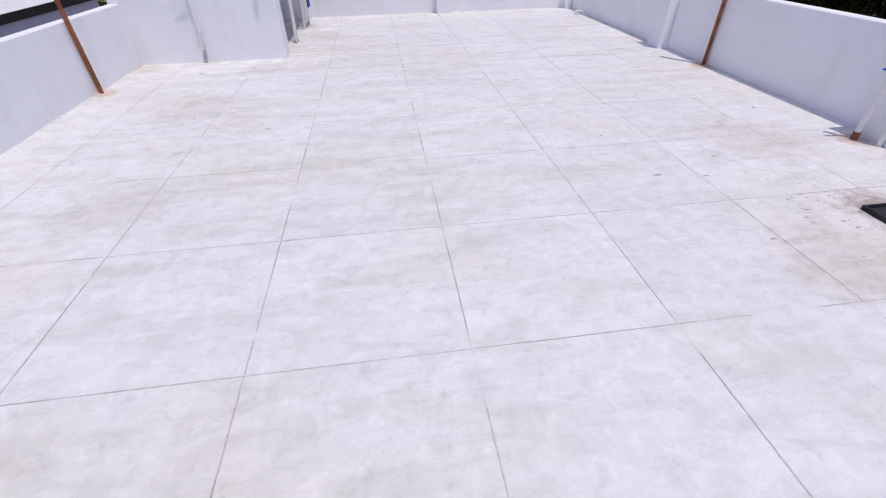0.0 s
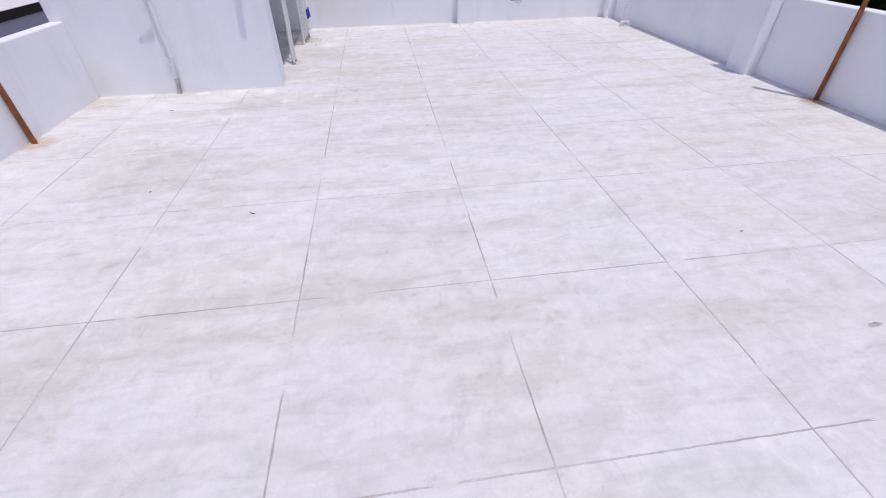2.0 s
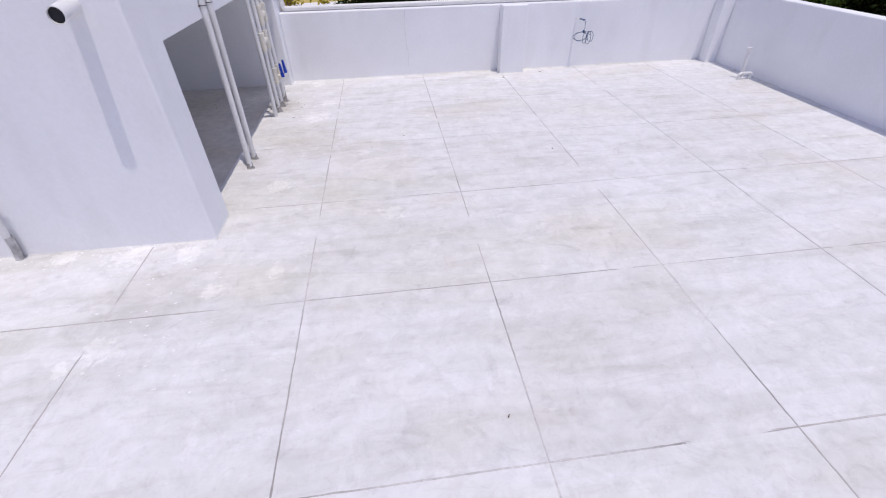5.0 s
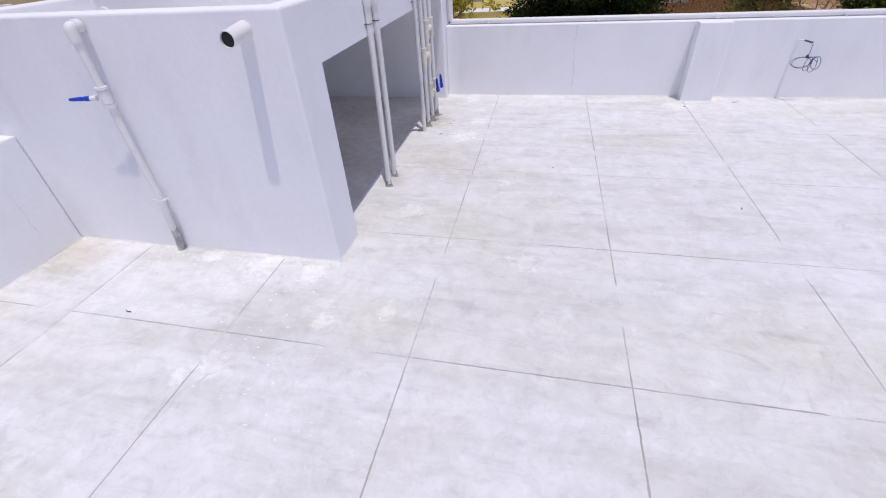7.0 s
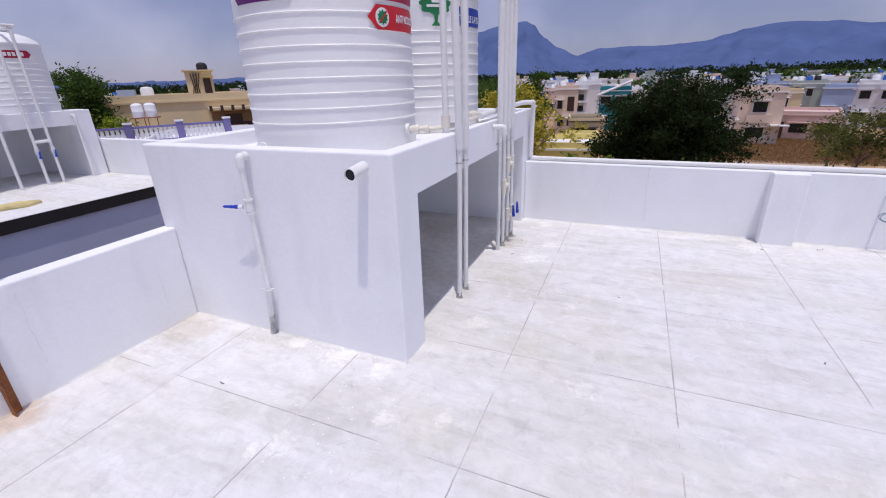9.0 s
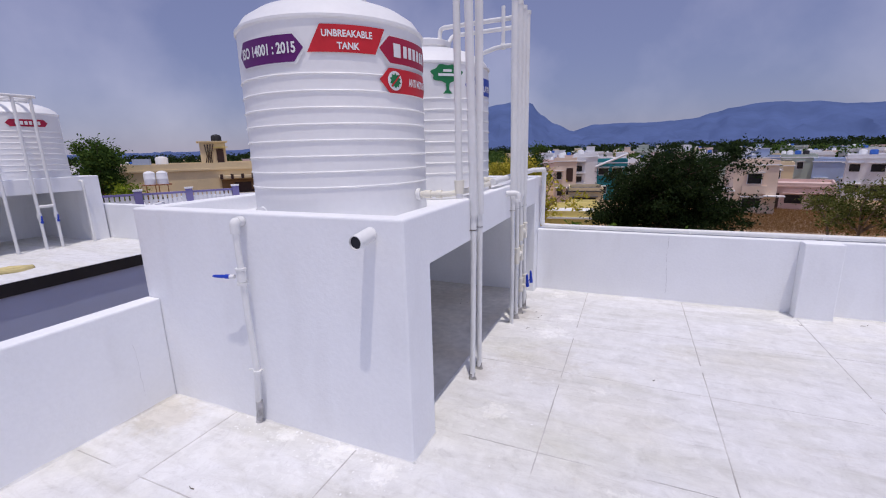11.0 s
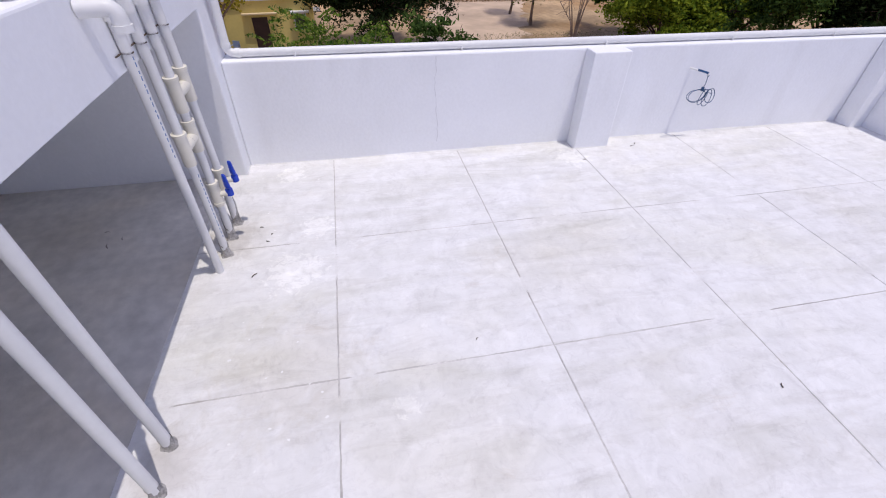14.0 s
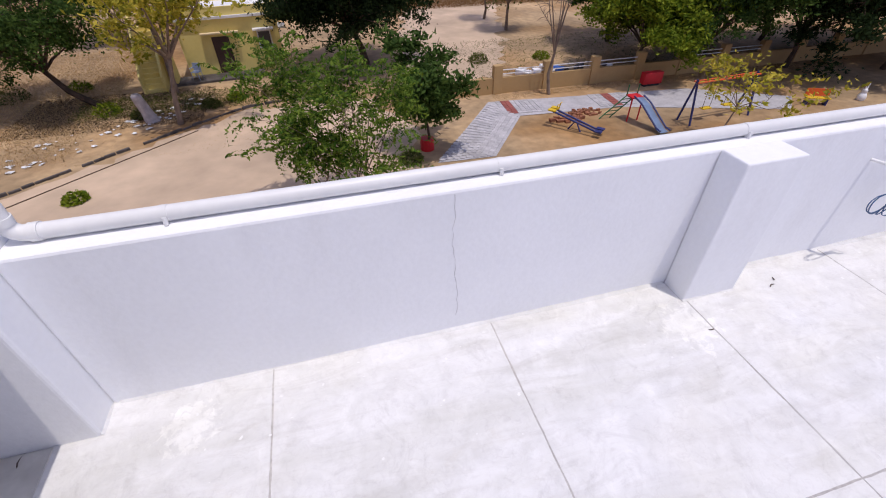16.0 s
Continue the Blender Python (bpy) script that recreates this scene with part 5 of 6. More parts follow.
# white house with lilac balustrade
lil = house((*polar(55.9, 30), GROUND), 54, 7.2, 6, 5.85, M_OFF, "white house with a lilac and white roof balustrade", [(0, -2, 3.4, 1.4, 1.2), (0, 2.0, 3.4, 1.4, 1.2)], parapet=0.16)
for k in range(4):
    x = -3.55 + k * 2.25
    part("balustrade_post", box(x, x + 0.34, -3.0, -2.7, 5.992, 6.92), M_LIL, lil)
    part("post_cap", box(x - 0.03, x + 0.37, -3.03, -2.67, 6.922, 7.0), M_OFF, lil)
    if k < 3:
        part("balustrade_rail", box(x + 0.341, x + 2.249, -2.94, -2.76, 6.70, 6.80), M_LIL, lil)
        part("balustrade_rail", box(x + 0.341, x + 2.249, -2.92, -2.78, 5.992, 6.12), M_LIL, lil)
        for q in range(9):
            part("baluster", box(x + 0.40 + q * 0.21, x + 0.54 + q * 0.21, -2.9, -2.8, 6.121, 6.699), M_WHITE, lil)
        part("balustrade_rail", box(x + 0.341, x + 2.249, -2.799, -2.77, 6.36, 6.44), M_WHITE, lil)
for k in range(2):
    cxx = -0.75 + k * 0.62
    part("roof_tank", lathe([(0.29, 1.05), (0.29, 1.35), (0.3, 1.37), (0.29, 1.39), (0.29, 1.7), (0.2, 1.78), (0.07, 1.82)], 20, (cxx, 0.9, 5.99)), M_WHITE, lil, smooth=True)
    for sx in (-0.25, 0.2):
        part("tank_leg", box(cxx + sx, cxx + sx + 0.05, 0.85, 0.9, 5.992, 7.04), M_RUST, lil)
part("tank_platform", box(-1.15, 0.3, 0.55, 1.25, 6.985, 7.038), M_RUST, lil)
part("roof_wall", box(-3.55, -3.4, -2.69, 2.8, 5.992, 6.6), M_OFF, lil)
house((*polar(48.6, 27), GROUND), 40, 7.5, 6, 5.75, M_OFF, "white terrace house with a plain grey parapet", [(0, -1.5, 3.2, 1.2, 1.2), (0, 1.6, 3.2, 1.2, 1.2)], parapet=0.55)
# flat dark brown panel in place of a recess, posts and railing on the big house
part("recess", box(1.6, 5.6, -4.03, -4.001, 4.2, 6.6), paint("dark umber panel", (0.24, 0.15, 0.08)), big)
part("door", box(2.6, 3.9, -4.07, -4.031, 4.2, 6.35), M_DOOR, big)
part("eave", box(1.4, 5.9, -5.2, -4.001, 6.75, 6.95), M_CRM, big)
for k in range(6):
    part("eave_bracket", box(1.5 + k * 0.8, 1.72 + k * 0.8, -5.28, -5.201, 6.7, 7.1), M_DOOR, big)
part("tower_door", box(1.55, 2.1, -2.46, -2.401, 7.62, 9.2), M_DOOR, big)
part("tower_shade", box(1.35, 2.45, -2.95, -2.401, 9.3, 9.38), M_YEL, big)
for k in range(4):
    part("branch", tube([(0.55 + 0.2 * k, -2.55, 7.6), (0.8 + 0.1 * k, -2.52, 8.6), (0.7 + 0.22 * k, -2.5, 9.6)], 0.04, 6), M_BARK, big)
part("roof_shed", box(-4.8, -3.6, -1, 0.5, 7.6, 8.5), M_SKYB, big)

house((*polar(7.85, 76), GROUND), 6, 3.4, 8, 6.4, M_PCH, "peach two storey house with balconies", [(0, -0.9, 3.6, 0.9, 1.3), (0, 0.8, 1.0, 1.2, 1.2), (0, -0.7, 1.0, 1.0, 1.2)], (0.7, 3.3, 1.0, 2.1), M_OFF, None, 1)
wh = house((*polar(5.5, 80), GROUND), 4, 3.8, 8, 6.9, M_OFF, "white two storey house with shaded balconies", [(0, -1.0, 4.6, 1.2, 1.0), (0, -1.0, 2.9, 1.2, 1.0), (0, -1.0, 1.0, 1.2, 1.0)], None, M_OFF, None, 1)
for z in (2.6, 4.3, 6.2):
    part("balcony", box(-1.9, 0.1, -5.0, -4.01, z, z + 0.25), M_OFF, wh)
teal = house((*polar(2.5, 80), GROUND), 2, 4.8, 8, 5.9, M_TEAL, "teal painted two storey house", row_wins(4.8, 5.9, 9, 2), trim=M_OFF)
part("stair_roof", tube([(-2.4, -4.2, 5.4), (2.4, -4.2, 7.4)], 0.18, 4), M_OFF, teal)
house((*polar(5.5, 60), GROUND), 8, 4.1, 6, 3.1, M_CRM, "cream low house with a dark opening", [(0, -0.1, 0.7, 2.6, 1.7), (0, -1.6, 1.5, 0.5, 0.8)], None, M_KERB, parapet=0.5)
house((*polar(5.8, 50), GROUND), 8, 3.4, 5, 2.15, M_YEL, "yellow plastered garden outhouse", [], None, M_OFF, parapet=0.5)
pk = house((*polar(-11.5, 68), GROUND), -3, 4.4, 8, 5.9, M_PCH, "peach two storey house with deep window shades", [(0, -0.2, 0.9, 1.9, 1.2), (0, -0.1, 3.7, 1.5, 1.3), (1, -2.6, 3.5, 1.3, 1.7)], None, M_OFF, None, 0)
part("porch_roof", box(0.9, 2.9, -5.0, -4.01, 2.3, 2.42), M_OFF, pk)
part("balcony_wall", box(-1.3, 1.2, -4.35, -4.01, 2.6, 3.5), M_PCH, pk)
house((*polar(-8.9, 65), GROUND), -6, 2.6, 5, 2.9, M_PCH, "peach annexe beside the two storey house", [(0, 0.2, 0.9, 1.0, 1.0)], None, M_OFF, parapet=0.3)
house((*polar(-16.0, 74), GROUND), -16, 6.3, 8, 3.0, M_PNK, "pink single storey house with two shaded windows", [(0, -0.7, 0.9, 1.9, 1.2), (0, 1.9, 0.9, 2.0, 1.3)], (-2.6, 0.1, 0.9, 2.1), M_PNK, parapet=0.5)
house((*polar(-14.1, 88), GROUND), -12, 3.0, 5, 4.9, M_CRM, "cream house with a dark porch", [(0, -0.5, 2.9, 1.0, 1.6)], None, M_OFF)
house((*polar(-15.4, 106), GROUND), -14, 5.2, 8, 5.7, M_GRN, "pale green two storey house", [(0, 0.3, 3.7, 1.0, 1.3), (0, -1.6, 4.6, 0.9, 0.7), (0, -1.2, 1.0, 1.4, 1.2)], tanks=3)
house((*polar(-18.1, 104), GROUND), -16, 5.4, 8, 5.0, M_SKYB, "light blue house with a white long roof", row_wins(5.4, 5.0, 13, 2), trim=M_OFF)
house((*polar(-21.2, 92), GROUND), -18, 7, 8, 5.9, M_OFF, "white two storey house with an open terrace", row_wins(7, 5.9, 14, 3), tanks=2)
house((*polar(-26, 84), GROUND), -22, 9, 8, 6.0, M_PCH, "peach two storey house", row_wins(9, 6.0, 14, 3))
rng = random.Random(31)
TOWN = (M_OFF, M_OFF, M_OFF, M_SKYB, M_PCH, M_GRN, M_PNK, M_CRM, M_OFF)
NAMES = {M_OFF.name: "white", M_SKYB.name: "light blue", M_PCH.name: "peach", M_GRN.name: "pale green", M_PNK.name: "pink", M_CRM.name: "cream"}
for k in range(128):
    az = rng.uniform(-29, 14) if k < 104 else rng.uniform(42, 68)
    d = rng.uniform(105, 260)
    m = rng.choice(TOWN)
    W, H = rng.uniform(5, 8.5), rng.uniform(4.2, 6.6)
    house((*polar(az, d), GROUND), az + rng.uniform(-14, 14), W, rng.uniform(6, 9), H, m, NAMES[m.name] + " flat roofed house in the town", row_wins(W, H, 100 + k, 2), None, M_OFF, (0, 0, 2.2, 2.4, 2.2, m) if rng.random() < 0.35 else None, rng.choice((0, 1, 1, 2, 3)), "houses of the town")


# ---- woods and hills ----
def far_woods():
    q = np.random.RandomState(41)
    cs, near = [], []
    for k in range(1150):
        az = radians(q.uniform(-32, 75))
        d = q.uniform(230, 520) if k > 90 else q.uniform(110, 230)
        x, y = -d * math.sin(az), 4 + d * math.cos(az)
        h = q.uniform(5.5, 8.5) + max(0, d - 220) * 0.018
        w = q.uniform(2.2, 5.0) * (1 + d / 700)
        n = 80 if k > 90 else 420
        p = q.normal(size=(n, 3))
        p /= np.linalg.norm(p, axis=1)[:, None]
        p *= (q.uniform(0.5, 1, n) ** 0.5)[:, None]
        (cs if k > 90 else near).append(np.stack([x + p[:, 0] * w, y + p[:, 1] * w, GROUND + h * 0.55 + p[:, 2] * h * 0.45], 1))
    tagged(part_mesh("town_trees", leaf_mesh(np.concatenate(near), 0.75, 43, 0.3, 1.5), M_LEAFMID), "green trees scattered between the town houses", "woods", kind="stuff")
    return tagged(part_mesh("far_woods", leaf_mesh(np.concatenate(cs), 1.7, 42, 0.3, 1.4), M_LEAFDK), "far belt of dark green trees round the town", "woods", kind="stuff")


far_woods()


def hills():
    prof = [(-60, 2.2), (-40, 3.0), (-28, 3.4), (-19.3, 3.5), (-16.2, 3.97), (-12.4, 4.18), (-9.3, 3.89), (-7.9, 3.48), (-6.0, 2.98), (-2.3, 2.76), (2.3, 2.83), (4.7, 2.78), (7.1, 2.11), (9.1, 2.98), (11.1, 4.27), (12.1, 5.55), (13.1, 6.01), (16.4, 5.57), (18.7, 5.07), (24, 4.2), (32, 2.2), (42, 0.9), (60, 0.7), (80, 0.6)]
    bm = bmesh.new()
    cols = []
    for i in range(281):
        az = -60 + i * 0.5
        for (a, e), (b, f) in zip(prof, prof[1:]):
            if a <= az <= b:
                u = (az - a) / (b - a)
                u = u * u * (3 - 2 * u)
                el = e + (f - e) * u
                break
        el += 0.06 * noise.noise((az * 0.5, 3.1, 0)) + 0.05 * noise.noise((az * 1.9, 7.7, 0))
        col = []
        for k in range(13):
            s_ = k / 12
            d = 2600 + 1300 * s_ + 260 * noise.noise((az * 0.35, s_ * 2.2, 1.0)) * s_ * (1 - s_) * 4
            z = math.tan(radians(max(0.1, el))) * 3900 * (s_ ** 1.25) + 45 * noise.noise((az * 0.8, s_ * 5, 4.0)) * s_ * (1 - s_) * 4
            col.append(bm.verts.new((-d * math.sin(radians(az)), d * math.cos(radians(az)), GROUND + z)))
        cols.append(col)
    for u, w in zip(cols, cols[1:]):
        for k in range(12):
            bm.faces.new((u[k], u[k + 1], w[k + 1], w[k]))
    bmesh.ops.recalc_face_normals(bm, faces=bm.faces[:])
    # distance haze is put into the slope's blue base colour
    m = surf("forested slope tinted with blue haze", (0.095, 0.14, 0.29), 1.0, 0.004, 0.12, 0.02, 0.08, 0.0, spec=0.0)
    return tagged(part("backdrop", bm, m, smooth=True), "mountain ridge coloured with blue haze behind the town", "hills", kind="structure")


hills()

# ---- playground ----
PG = GROUND
pave = thing("pavement", (0, 0, 0), 0, "grey and red paved playground walk", "pavement", kind="structure")
LEG_A = [Vector((3.5, 24.3)), Vector((5.8, 24.1)), Vector((8.4, 27.6)), Vector((7.7, 29.7))]
pm, pr = box(0, 0.235, 0, 0.235, 0, 0.05), box(0, 0.235, 0, 0.235, 0, 0.05)
meshes = []
for bm_, m_ in ((pm, M_PAVE), (pr, M_PAVERED)):
    me = bpy.data.meshes.new("paver")
    bm_.to_mesh(me)
    bm_.free()
    me.materials.append(m_)
    meshes.append(me)
sheet("pavement_bed", [(3.4, 24.1), (5.9, 24.0), (8.6, 27.7), (14.0, 27.3), (22.0, 24.6), (23.6, 26.0), (19, 28.7), (7.7, 29.9)], PG + 0.025, M_PAVE, "grey paved playground walk", "pavement")
for i in range(22):
    for j in range(8):
        u, v = i / 22, j / 8
        a = LEG_A[0].lerp(LEG_A[1], v)
        b = LEG_A[3].lerp(LEG_A[2], v)
        p = a.lerp(b, u)
        o = new("paver", meshes[0])
        o.parent = pave
        o.location, o.rotation_euler = (p.x, p.y, PG), (0, 0, radians(-32 + 10 * u))
B0, B1 = Vector((7.7, 29.75)), Vector((18.6, 28.75))
run, across = (B1 - B0).normalized(), Vector((-(B1 - B0).y, (B1 - B0).x)).normalized() * -1
for i in range(17):
    for j in range(7):
        p = B0 + run * (0.35 + i * 0.25 + (2.9 if i > 8 else 0)) + across * (0.15 + j * 0.25)
        o = new("paver", meshes[1] if i in (1, 2, 12, 13) else meshes[0])
        o.parent = pave
        o.location, o.rotation_euler = (p.x, p.y, PG), (0, 0, math.atan2(run.y, run.x))

M_WALLTAN = paint("tan plaster", (0.50, 0.33, 0.15))
yard = thing("yard_wall", (0, 0, 0), 0, "tan plastered low yard wall with taller pillars", "wall", kind="structure")
xs = [5.4 + 2.95 * k for k in range(12)]
for k, x in enumerate(xs):
    if k:
        part("pillar", box(x, x + 0.5, 30.9, 31.25, PG, PG + 1.5), M_WALLTAN, yard, bevel=0.02)
    part("panel", box(x + 0.502, x + 2.948, 30.98, 31.17, PG, PG + 0.85), M_WALLTAN, yard)
    if k in (1, 2, 3, 5, 6):
        for z in (1.0, 1.2):
            part("rail", box(x + 0.502, x + 2.948, 31.05, 31.1, PG + z, PG + z + 0.04), M_PVC, yard)

M_SLIDE = surf("pale blue steel", (0.35, 0.48, 0.70), 0.35, 3, 0.1, 20, 0.05, 0)
M_STEELBLUE = surf("dark blue paint", (0.03, 0.04, 0.16), 0.45, 5, 0.1, 20, 0.05, 0)
M_ORANGE = surf("orange paint", (0.75, 0.13, 0.03), 0.45, 5, 0.1, 20, 0.05, 0)
M_YELLOW = surf("yellow paint", (0.75, 0.50, 0.03), 0.45, 5, 0.1, 20, 0.05, 0)
M_GREENP = surf("green paint", (0.03, 0.16, 0.06), 0.45, 5, 0.1, 20, 0.05, 0)
t = thing("playground_slide", (13.5, 25.4, PG), 0, "pale blue playground slide with a green ladder", "slide")
bm = bmesh.new()
ch = [(0.0, 0.2, 1.15), (0.12, -0.25, 0.95), (0.3, -0.8, 0.5), (0.42, -1.3, 0.15), (0.46, -1.55, 0.1)]
for side in (-0.25, 0.25):
    tube([(x + side, y, z + 0.08) for x, y, z in ch], 0.04, 8, bm)
part("rail", bm, M_STEELBLUE, t)
bm = bmesh.new()
rows = [[bm.verts.new((x + s_, y, z)) for s_ in (-0.23, 0.23)] for x, y, z in ch]
for u, w in zip(rows, rows[1:]):
    bm.faces.new((u[0], u[1], w[1], w[0]))
bmesh.ops.solidify(bm, geom=bm.faces[:], thickness=0.03)
part("chute", bm, M_SLIDE, t)
part("platform", box(-0.3, 0.3, 0.2, 0.75, 1.08, 1.14), M_RED, t)
for sx in (-0.28, 0.28):
    part("ladder_rail", tube([(sx - 1.1, 0.9, 0), (sx, 0.7, 1.1), (sx, 0.7, 1.6)], 0.03, 8), M_GREENP, t)
    part("leg", tube([(sx, 0.25, 0), (sx, 0.25, 1.1)], 0.035, 8), M_RED, t)
for k in range(5):
    f = (k + 1) / 6
    part("rung", tube([(-0.28 - 1.1 * (1 - f), 0.9 - 0.2 * f, 1.1 * f), (0.28 - 1.1 * (1 - f), 0.9 - 0.2 * f, 1.1 * f)], 0.022, 6), M_GREENP, t)
t = thing("swing_frame", (17.5, 24.75, PG), 4, "orange and blue playground swing frame", "swing")
part("beam", tube([(-1.85, 0, 1.9), (1.85, 0, 1.9)], 0.045, 10), M_ORANGE, t)
part("beam", tube([(-1.85, 0.25, 1.9), (1.85, 0.25, 1.9)], 0.035, 10), M_ORANGE, t)
for sx in (-1.8, 1.8):
    for sy in (-0.28, 0.52):
        part("leg", tube([(sx, sy, 0), (sx, 0.12, 2.0)], 0.05, 8), M_STEELBLUE, t)
for sx in (-0.7, 0.6):
    part("seat", box(sx - 0.25, sx + 0.25, 0.0, 0.25, 0.55, 0.6), M_YELLOW, t)
    for k in (-0.22, 0.22):
        part("chain", tube([(sx + k, 0.12, 0.6), (sx + k, 0.12, 1.9)], 0.012, 5), M_TIE, t)
t = thing("seesaw", (10.15, 25.3, PG), -50, "yellow and dark blue playground seesaw", "seesaw")
part("plank", tube([(-1.1, 0, 0.75), (1.1, 0, 0.25)], 0.05, 8), M_STEELBLUE, t)
part("plank", tube([(-1.0, 0.35, 0.70), (1.1, 0.35, 0.2)], 0.05, 8), M_STEELBLUE, t)
part("stand", tube([(-0.3, 0.17, 0), (0, 0.17, 0.5), (0.3, 0.17, 0)], 0.04, 8), M_STEELBLUE, t)
for y in (0, 0.35):
    part("seat", box(-1.3, -0.95, y - 0.12, y + 0.12, 0.76, 0.82), M_YELLOW, t)
    part("handle", tube([(-0.95, y, 0.75), (-0.9, y, 1.05), (-0.9, y + 0.15, 1.05)], 0.025, 8), M_YELLOW, t)
    part("seat", box(0.95, 1.3, y - 0.12, y + 0.12, 0.26, 0.32), M_STEELBLUE, t)
t = thing("playground_sign", (17.5, 29.8, PG), 0, "red box on the playground by the wall", "box")
part("body", box(-0.6, 0.6, -0.2, 0.2, 0.12, 0.75), M_RED, t, bevel=0.03)
part("foot", box(-0.5, 0.5, -0.15, 0.15, 0, 0.12), M_DARK, t)
t = thing("garden_bench", (23.7, 24.8, PG), -25, "orange yellow playground bench", "bench")
t.scale = (0.75, 0.75, 0.8)
part("seat", box(-0.75, 0.75, -0.22, 0.22, 0.42, 0.47), M_YELLOW, t)
part("backrest", box(-0.75, 0.75, 0.2, 0.26, 0.5, 0.95), M_ORANGE, t)
for x in (-0.6, 0.6):
    part("leg", box(x - 0.04, x + 0.04, -0.18, 0.24, 0, 0.42), M_STEELBLUE, t)
bm = bmesh.new()
rng = random.Random(51)
for k in range(40):
    a, r = rng.uniform(0, 6.28), rng.uniform(0, 0.9)
    x, y, w = 10.6 + r * math.cos(a), 26.6 + r * 0.5 * math.sin(a), rng.uniform(0.06, 0.14)
    box(x - w, x + w, y - w * 0.6, y + w * 0.6, PG, PG + rng.uniform(0.05, 0.16), bm)
tagged(part("brick_rubble", bm, surf("brick red", (0.32, 0.13, 0.07), 0.95, 4, 0.3)), "small heap of red brick rubble", "rubble", kind="stuff")

bm = bmesh.new()
for k in range(60):
    a, r = rng.uniform(0, 6.28), rng.uniform(0, 1.0) ** 0.6
    x, y, w = 11.9 + 0.9 * r * math.cos(a), 27.2 + r * 0.45 * math.sin(a), rng.uniform(0.04, 0.10)
    box(x - w, x + w, y - w * 0.7, y + w * 0.7, PG, PG + rng.uniform(0.03, 0.12), bm)
tagged(part("brick_rubble", bm, bpy.data.materials["brick red"]), "low spread of broken red bricks", "rubble", kind="stuff")
# odds and ends lying behind the yard wall
for k in range(16):
    w, d, h = rng.uniform(0.15, 0.5), rng.uniform(0.12, 0.35), rng.uniform(0.08, 0.4)
    o = thing("debris", (rng.uniform(11.2, 17.5), rng.uniform(31.7, 34.0), PG), rng.uniform(0, 180), ("pale", "blue", "grey", "white")[k % 4] + " scrap heaped behind the yard wall", "debris", "debris behind the wall")
    part("scrap", box(-w, w, -d, d, 0, h), (M_OFF, M_TARP, M_KERB, M_WHITE)[k % 4], o, bevel=0.03)

# white hare shaped play statue
bm = lathe([(0.16, 0.0), (0.2, 0.06), (0.21, 0.2), (0.16, 0.34), (0.1, 0.38), (0.13, 0.44), (0.12, 0.54), (0.05, 0.6), (0.0, 0.605)], 20)
for sx in (-0.06, 0.06):
    tube([(sx, 0, 0.55), (sx * 1.3, 0.0, 0.7), (sx * 1.9, 0.02, 0.84)], 0.035, 8, bm, 0.5)
o = part("statue", bm, M_WHITE, None, smooth=True)
o.location = (26.5, 24.6, PG)
tagged(o, "white hare shaped play statue by the bench", "statue")
# pale stump beside the thin tree
o = thing("tree_stump", (-8.95, 32.3, GROUND), 0, "pale whitewashed leaning tree stump", "stump")
bm = lathe([(0.38, -0.05), (0.32, 0.12), (0.26, 0.5), (0.24, 0.9), (0.23, 1.25), (0.15, 1.35), (0.0, 1.33)], 14)
for v in bm.verts:
    v.co.x -= 0.22 * v.co.z
    k = 1 + 0.1 * noise.noise(v.co * 3)
    v.co.x, v.co.y = v.co.x * k, v.co.y * k
part("trunk", bm, surf("weathered whitewash", (0.52, 0.47, 0.46), 0.95, 4, 0.25, 25, 0.2, 0.5), o)

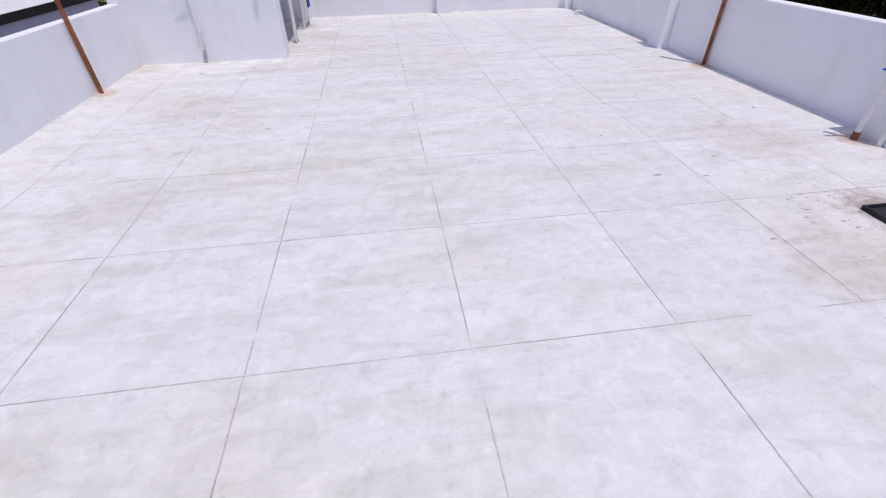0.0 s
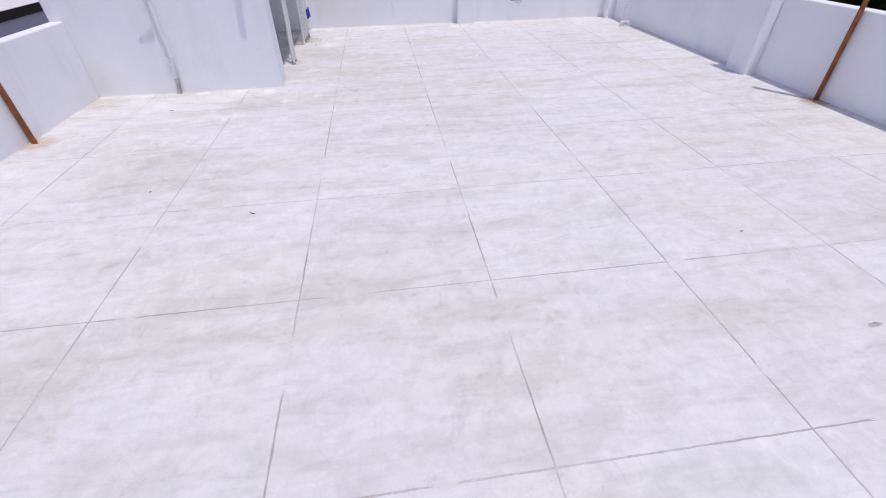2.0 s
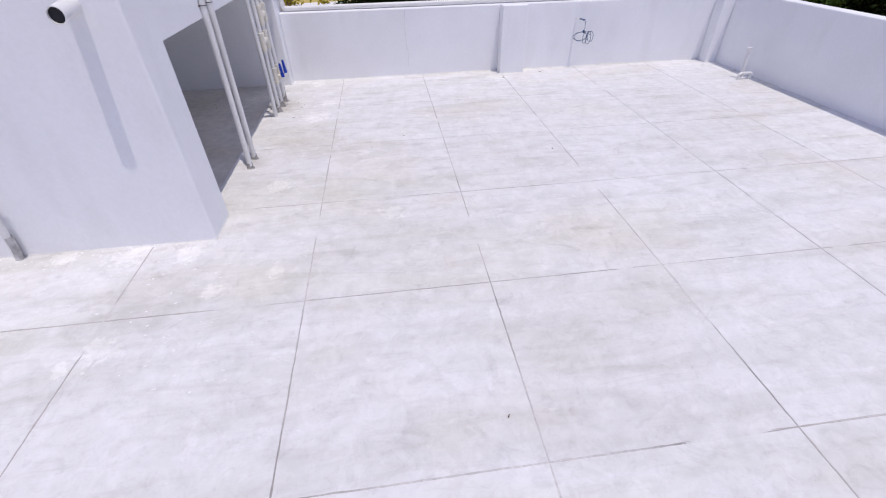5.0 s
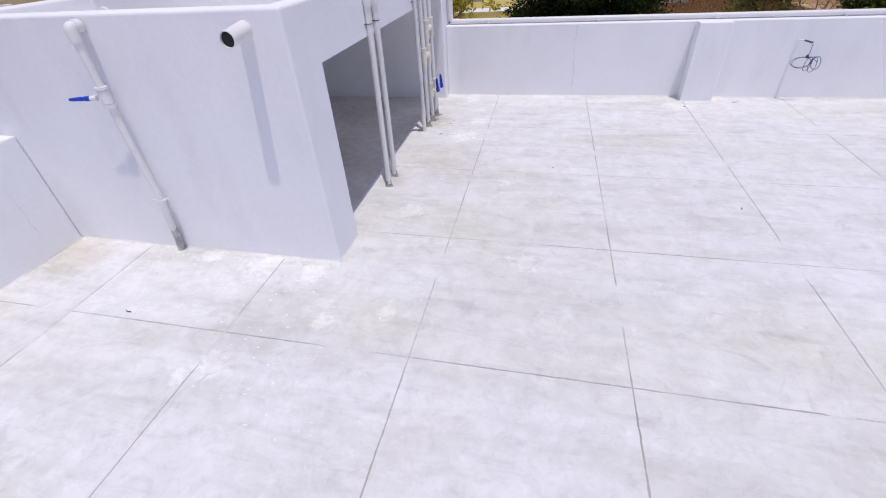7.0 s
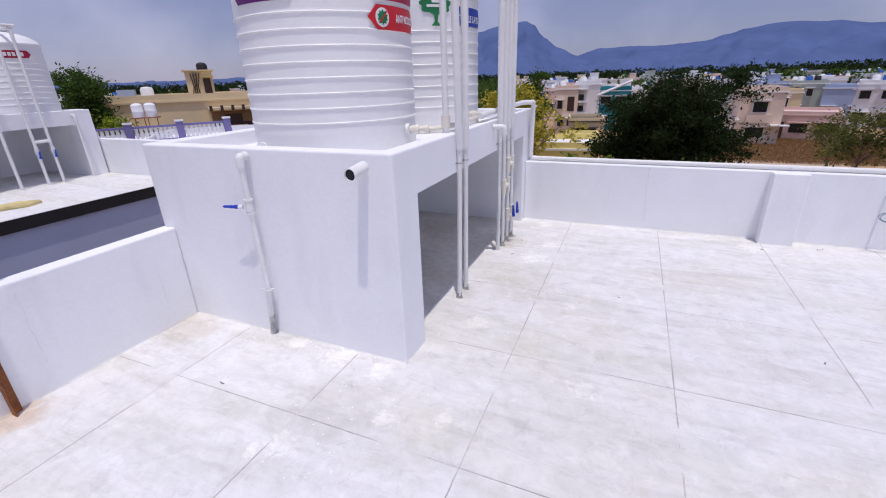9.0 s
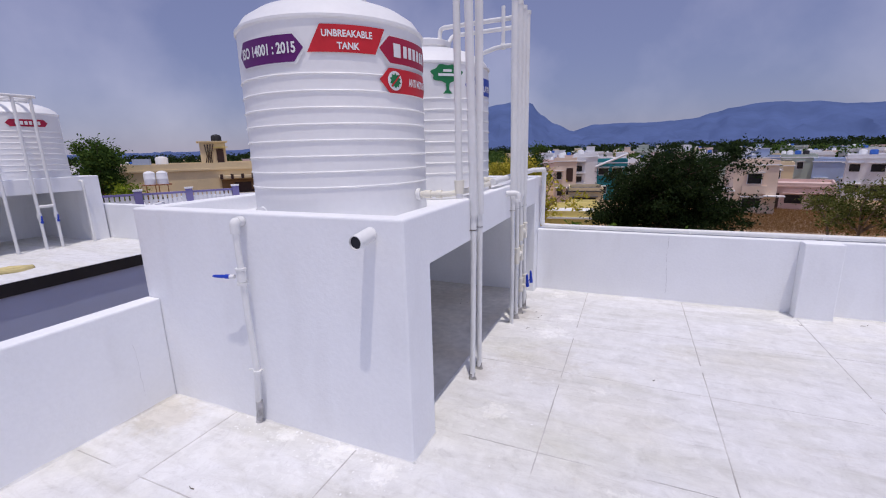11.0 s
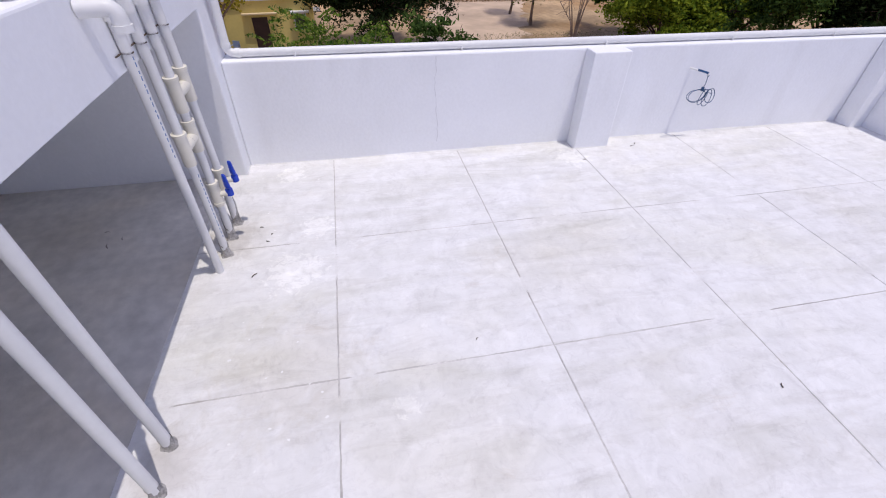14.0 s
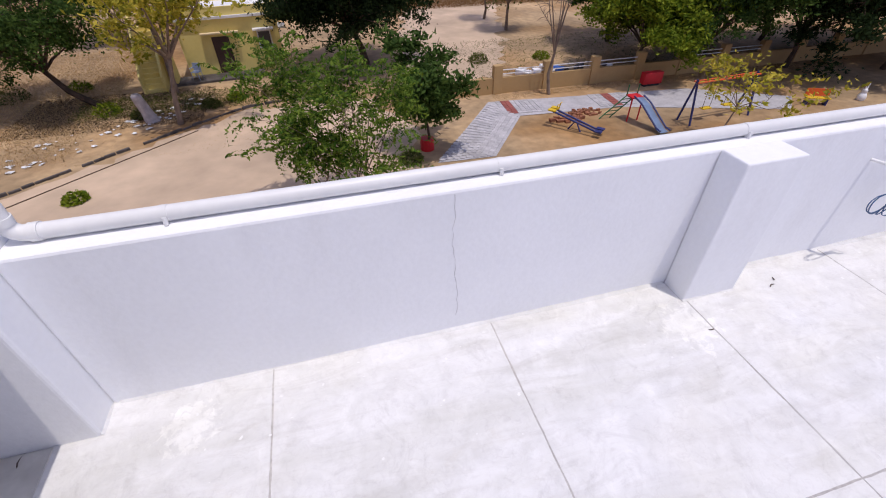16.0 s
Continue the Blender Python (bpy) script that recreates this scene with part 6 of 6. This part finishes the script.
# ---- roof floor slabs ----
floor = tagged(part("floor", box(WEST - 0.13, EAST + 0.15, SOUTH - 0.15, NORTH + 0.2, -0.15, -0.0020), M_JOINT), "whitewashed concrete roof floor cut into square panels", "floor", kind="structure")
XS = [WEST + 0.0, -3, -2, -1, 0, 1, 2, 3, EAST]
YS = [SOUTH, -2, -1, 0, 1, 2, 3, 4, 5, 6, 7, 8, 9, NORTH]
made = {}
rng = random.Random(11)
GAP, EDGE, N = 0.0015, 0.0017, 28
for i in range(len(XS) - 1):
    for j in range(len(YS) - 1):
        w, d = round(XS[i + 1] - XS[i], 3), round(YS[j + 1] - YS[j], 3)
        key = (w, d, i == 0, j == 0, (i * 3 + j * 2) % 5)
        if key not in made:
            q = random.Random(str(key))
            x0 = GAP if i else -0.02
            y0 = GAP if j else -0.02
            x1 = w - GAP if i < len(XS) - 2 else w + 0.02
            y1 = d - GAP if j < len(YS) - 2 else d + 0.02
            # hand cut edges that wander by a few millimetres
            ring = []
            for (ax, ay), (bx, by), (nx, ny) in (((x0, y0), (x1, y0), (0, 1)), ((x1, y0), (x1, y1), (-1, 0)), ((x1, y1), (x0, y1), (0, -1)), ((x0, y1), (x0, y0), (1, 0))):
                for k in range(N):
                    u, s_ = k / N, q.uniform(-0.0008, 0.0022) if k else 0.0
                    ring.append((ax + (bx - ax) * u + nx * s_, ay + (by - ay) * u + ny * s_))
            cx, cy = (x0 + x1) / 2, (y0 + y1) / 2

            def inner(c):
                return c[0] + math.copysign(EDGE, cx - c[0]) * (abs(c[0] - cx) > (x1 - x0) * 0.48), c[1] + math.copysign(EDGE, cy - c[1]) * (abs(c[1] - cy) > (y1 - y0) * 0.48)

            bm = bmesh.new()
            lo = [bm.verts.new((*c, -0.006)) for c in ring]
            hi = [bm.verts.new((*inner(c), 0)) for c in ring]
            for k in range(len(ring)):
                m_ = (k + 1) % len(ring)
                bm.faces.new((lo[k], lo[m_], hi[m_], hi[k]))
            bm.faces.new(hi)
            me = bpy.data.meshes.new("floor_panel")
            bm.to_mesh(me)
            bm.free()
            me.materials.append(M_SLAB)
            made[key] = me
        o = new("floor_panel", made[key])
        o.parent = floor
        o.location = (XS[i], YS[j], rng.uniform(-0.001, 0.0))

# whitewash smeared over stretches of the joints
q = random.Random(29)
bm = bmesh.new()
runs = [("x", x, SOUTH + 0.1, NORTH - 0.1) for x in XS[1:-1]] + [("y", y, WEST + 0.1, EAST - 0.1) for y in YS[1:-1]]
for axis, at_, a, b in runs:
    u = a + q.uniform(0, 0.4)
    while u < b - 0.3:
        length = min(q.uniform(0.06, 0.45), b - u)
        n, left, right = 9, [], []
        for k in range(n + 1):
            f = k / n
            w = 0.0085 * min(1.0, 5 * f, 5 * (1 - f)) * q.uniform(0.4, 1.0)
            c, v = at_ + q.uniform(-0.001, 0.001), u + length * f
            for side, row in ((-1, left), (1, right)):
                p = (c + side * w, v) if axis == "x" else (v, c - side * w)
                row.append(bm.verts.new((p[0], p[1], 0.0003 if axis == "x" else 0.0005)))
        for k in range(n):
            bm.faces.new((left[k], right[k], right[k + 1], left[k + 1]))
        u += length + q.uniform(0.6, 1.9)
tagged(part("whitewash_smears", bm, M_SLAB), "whitewash smeared over the floor joints", "stain", kind="stuff")
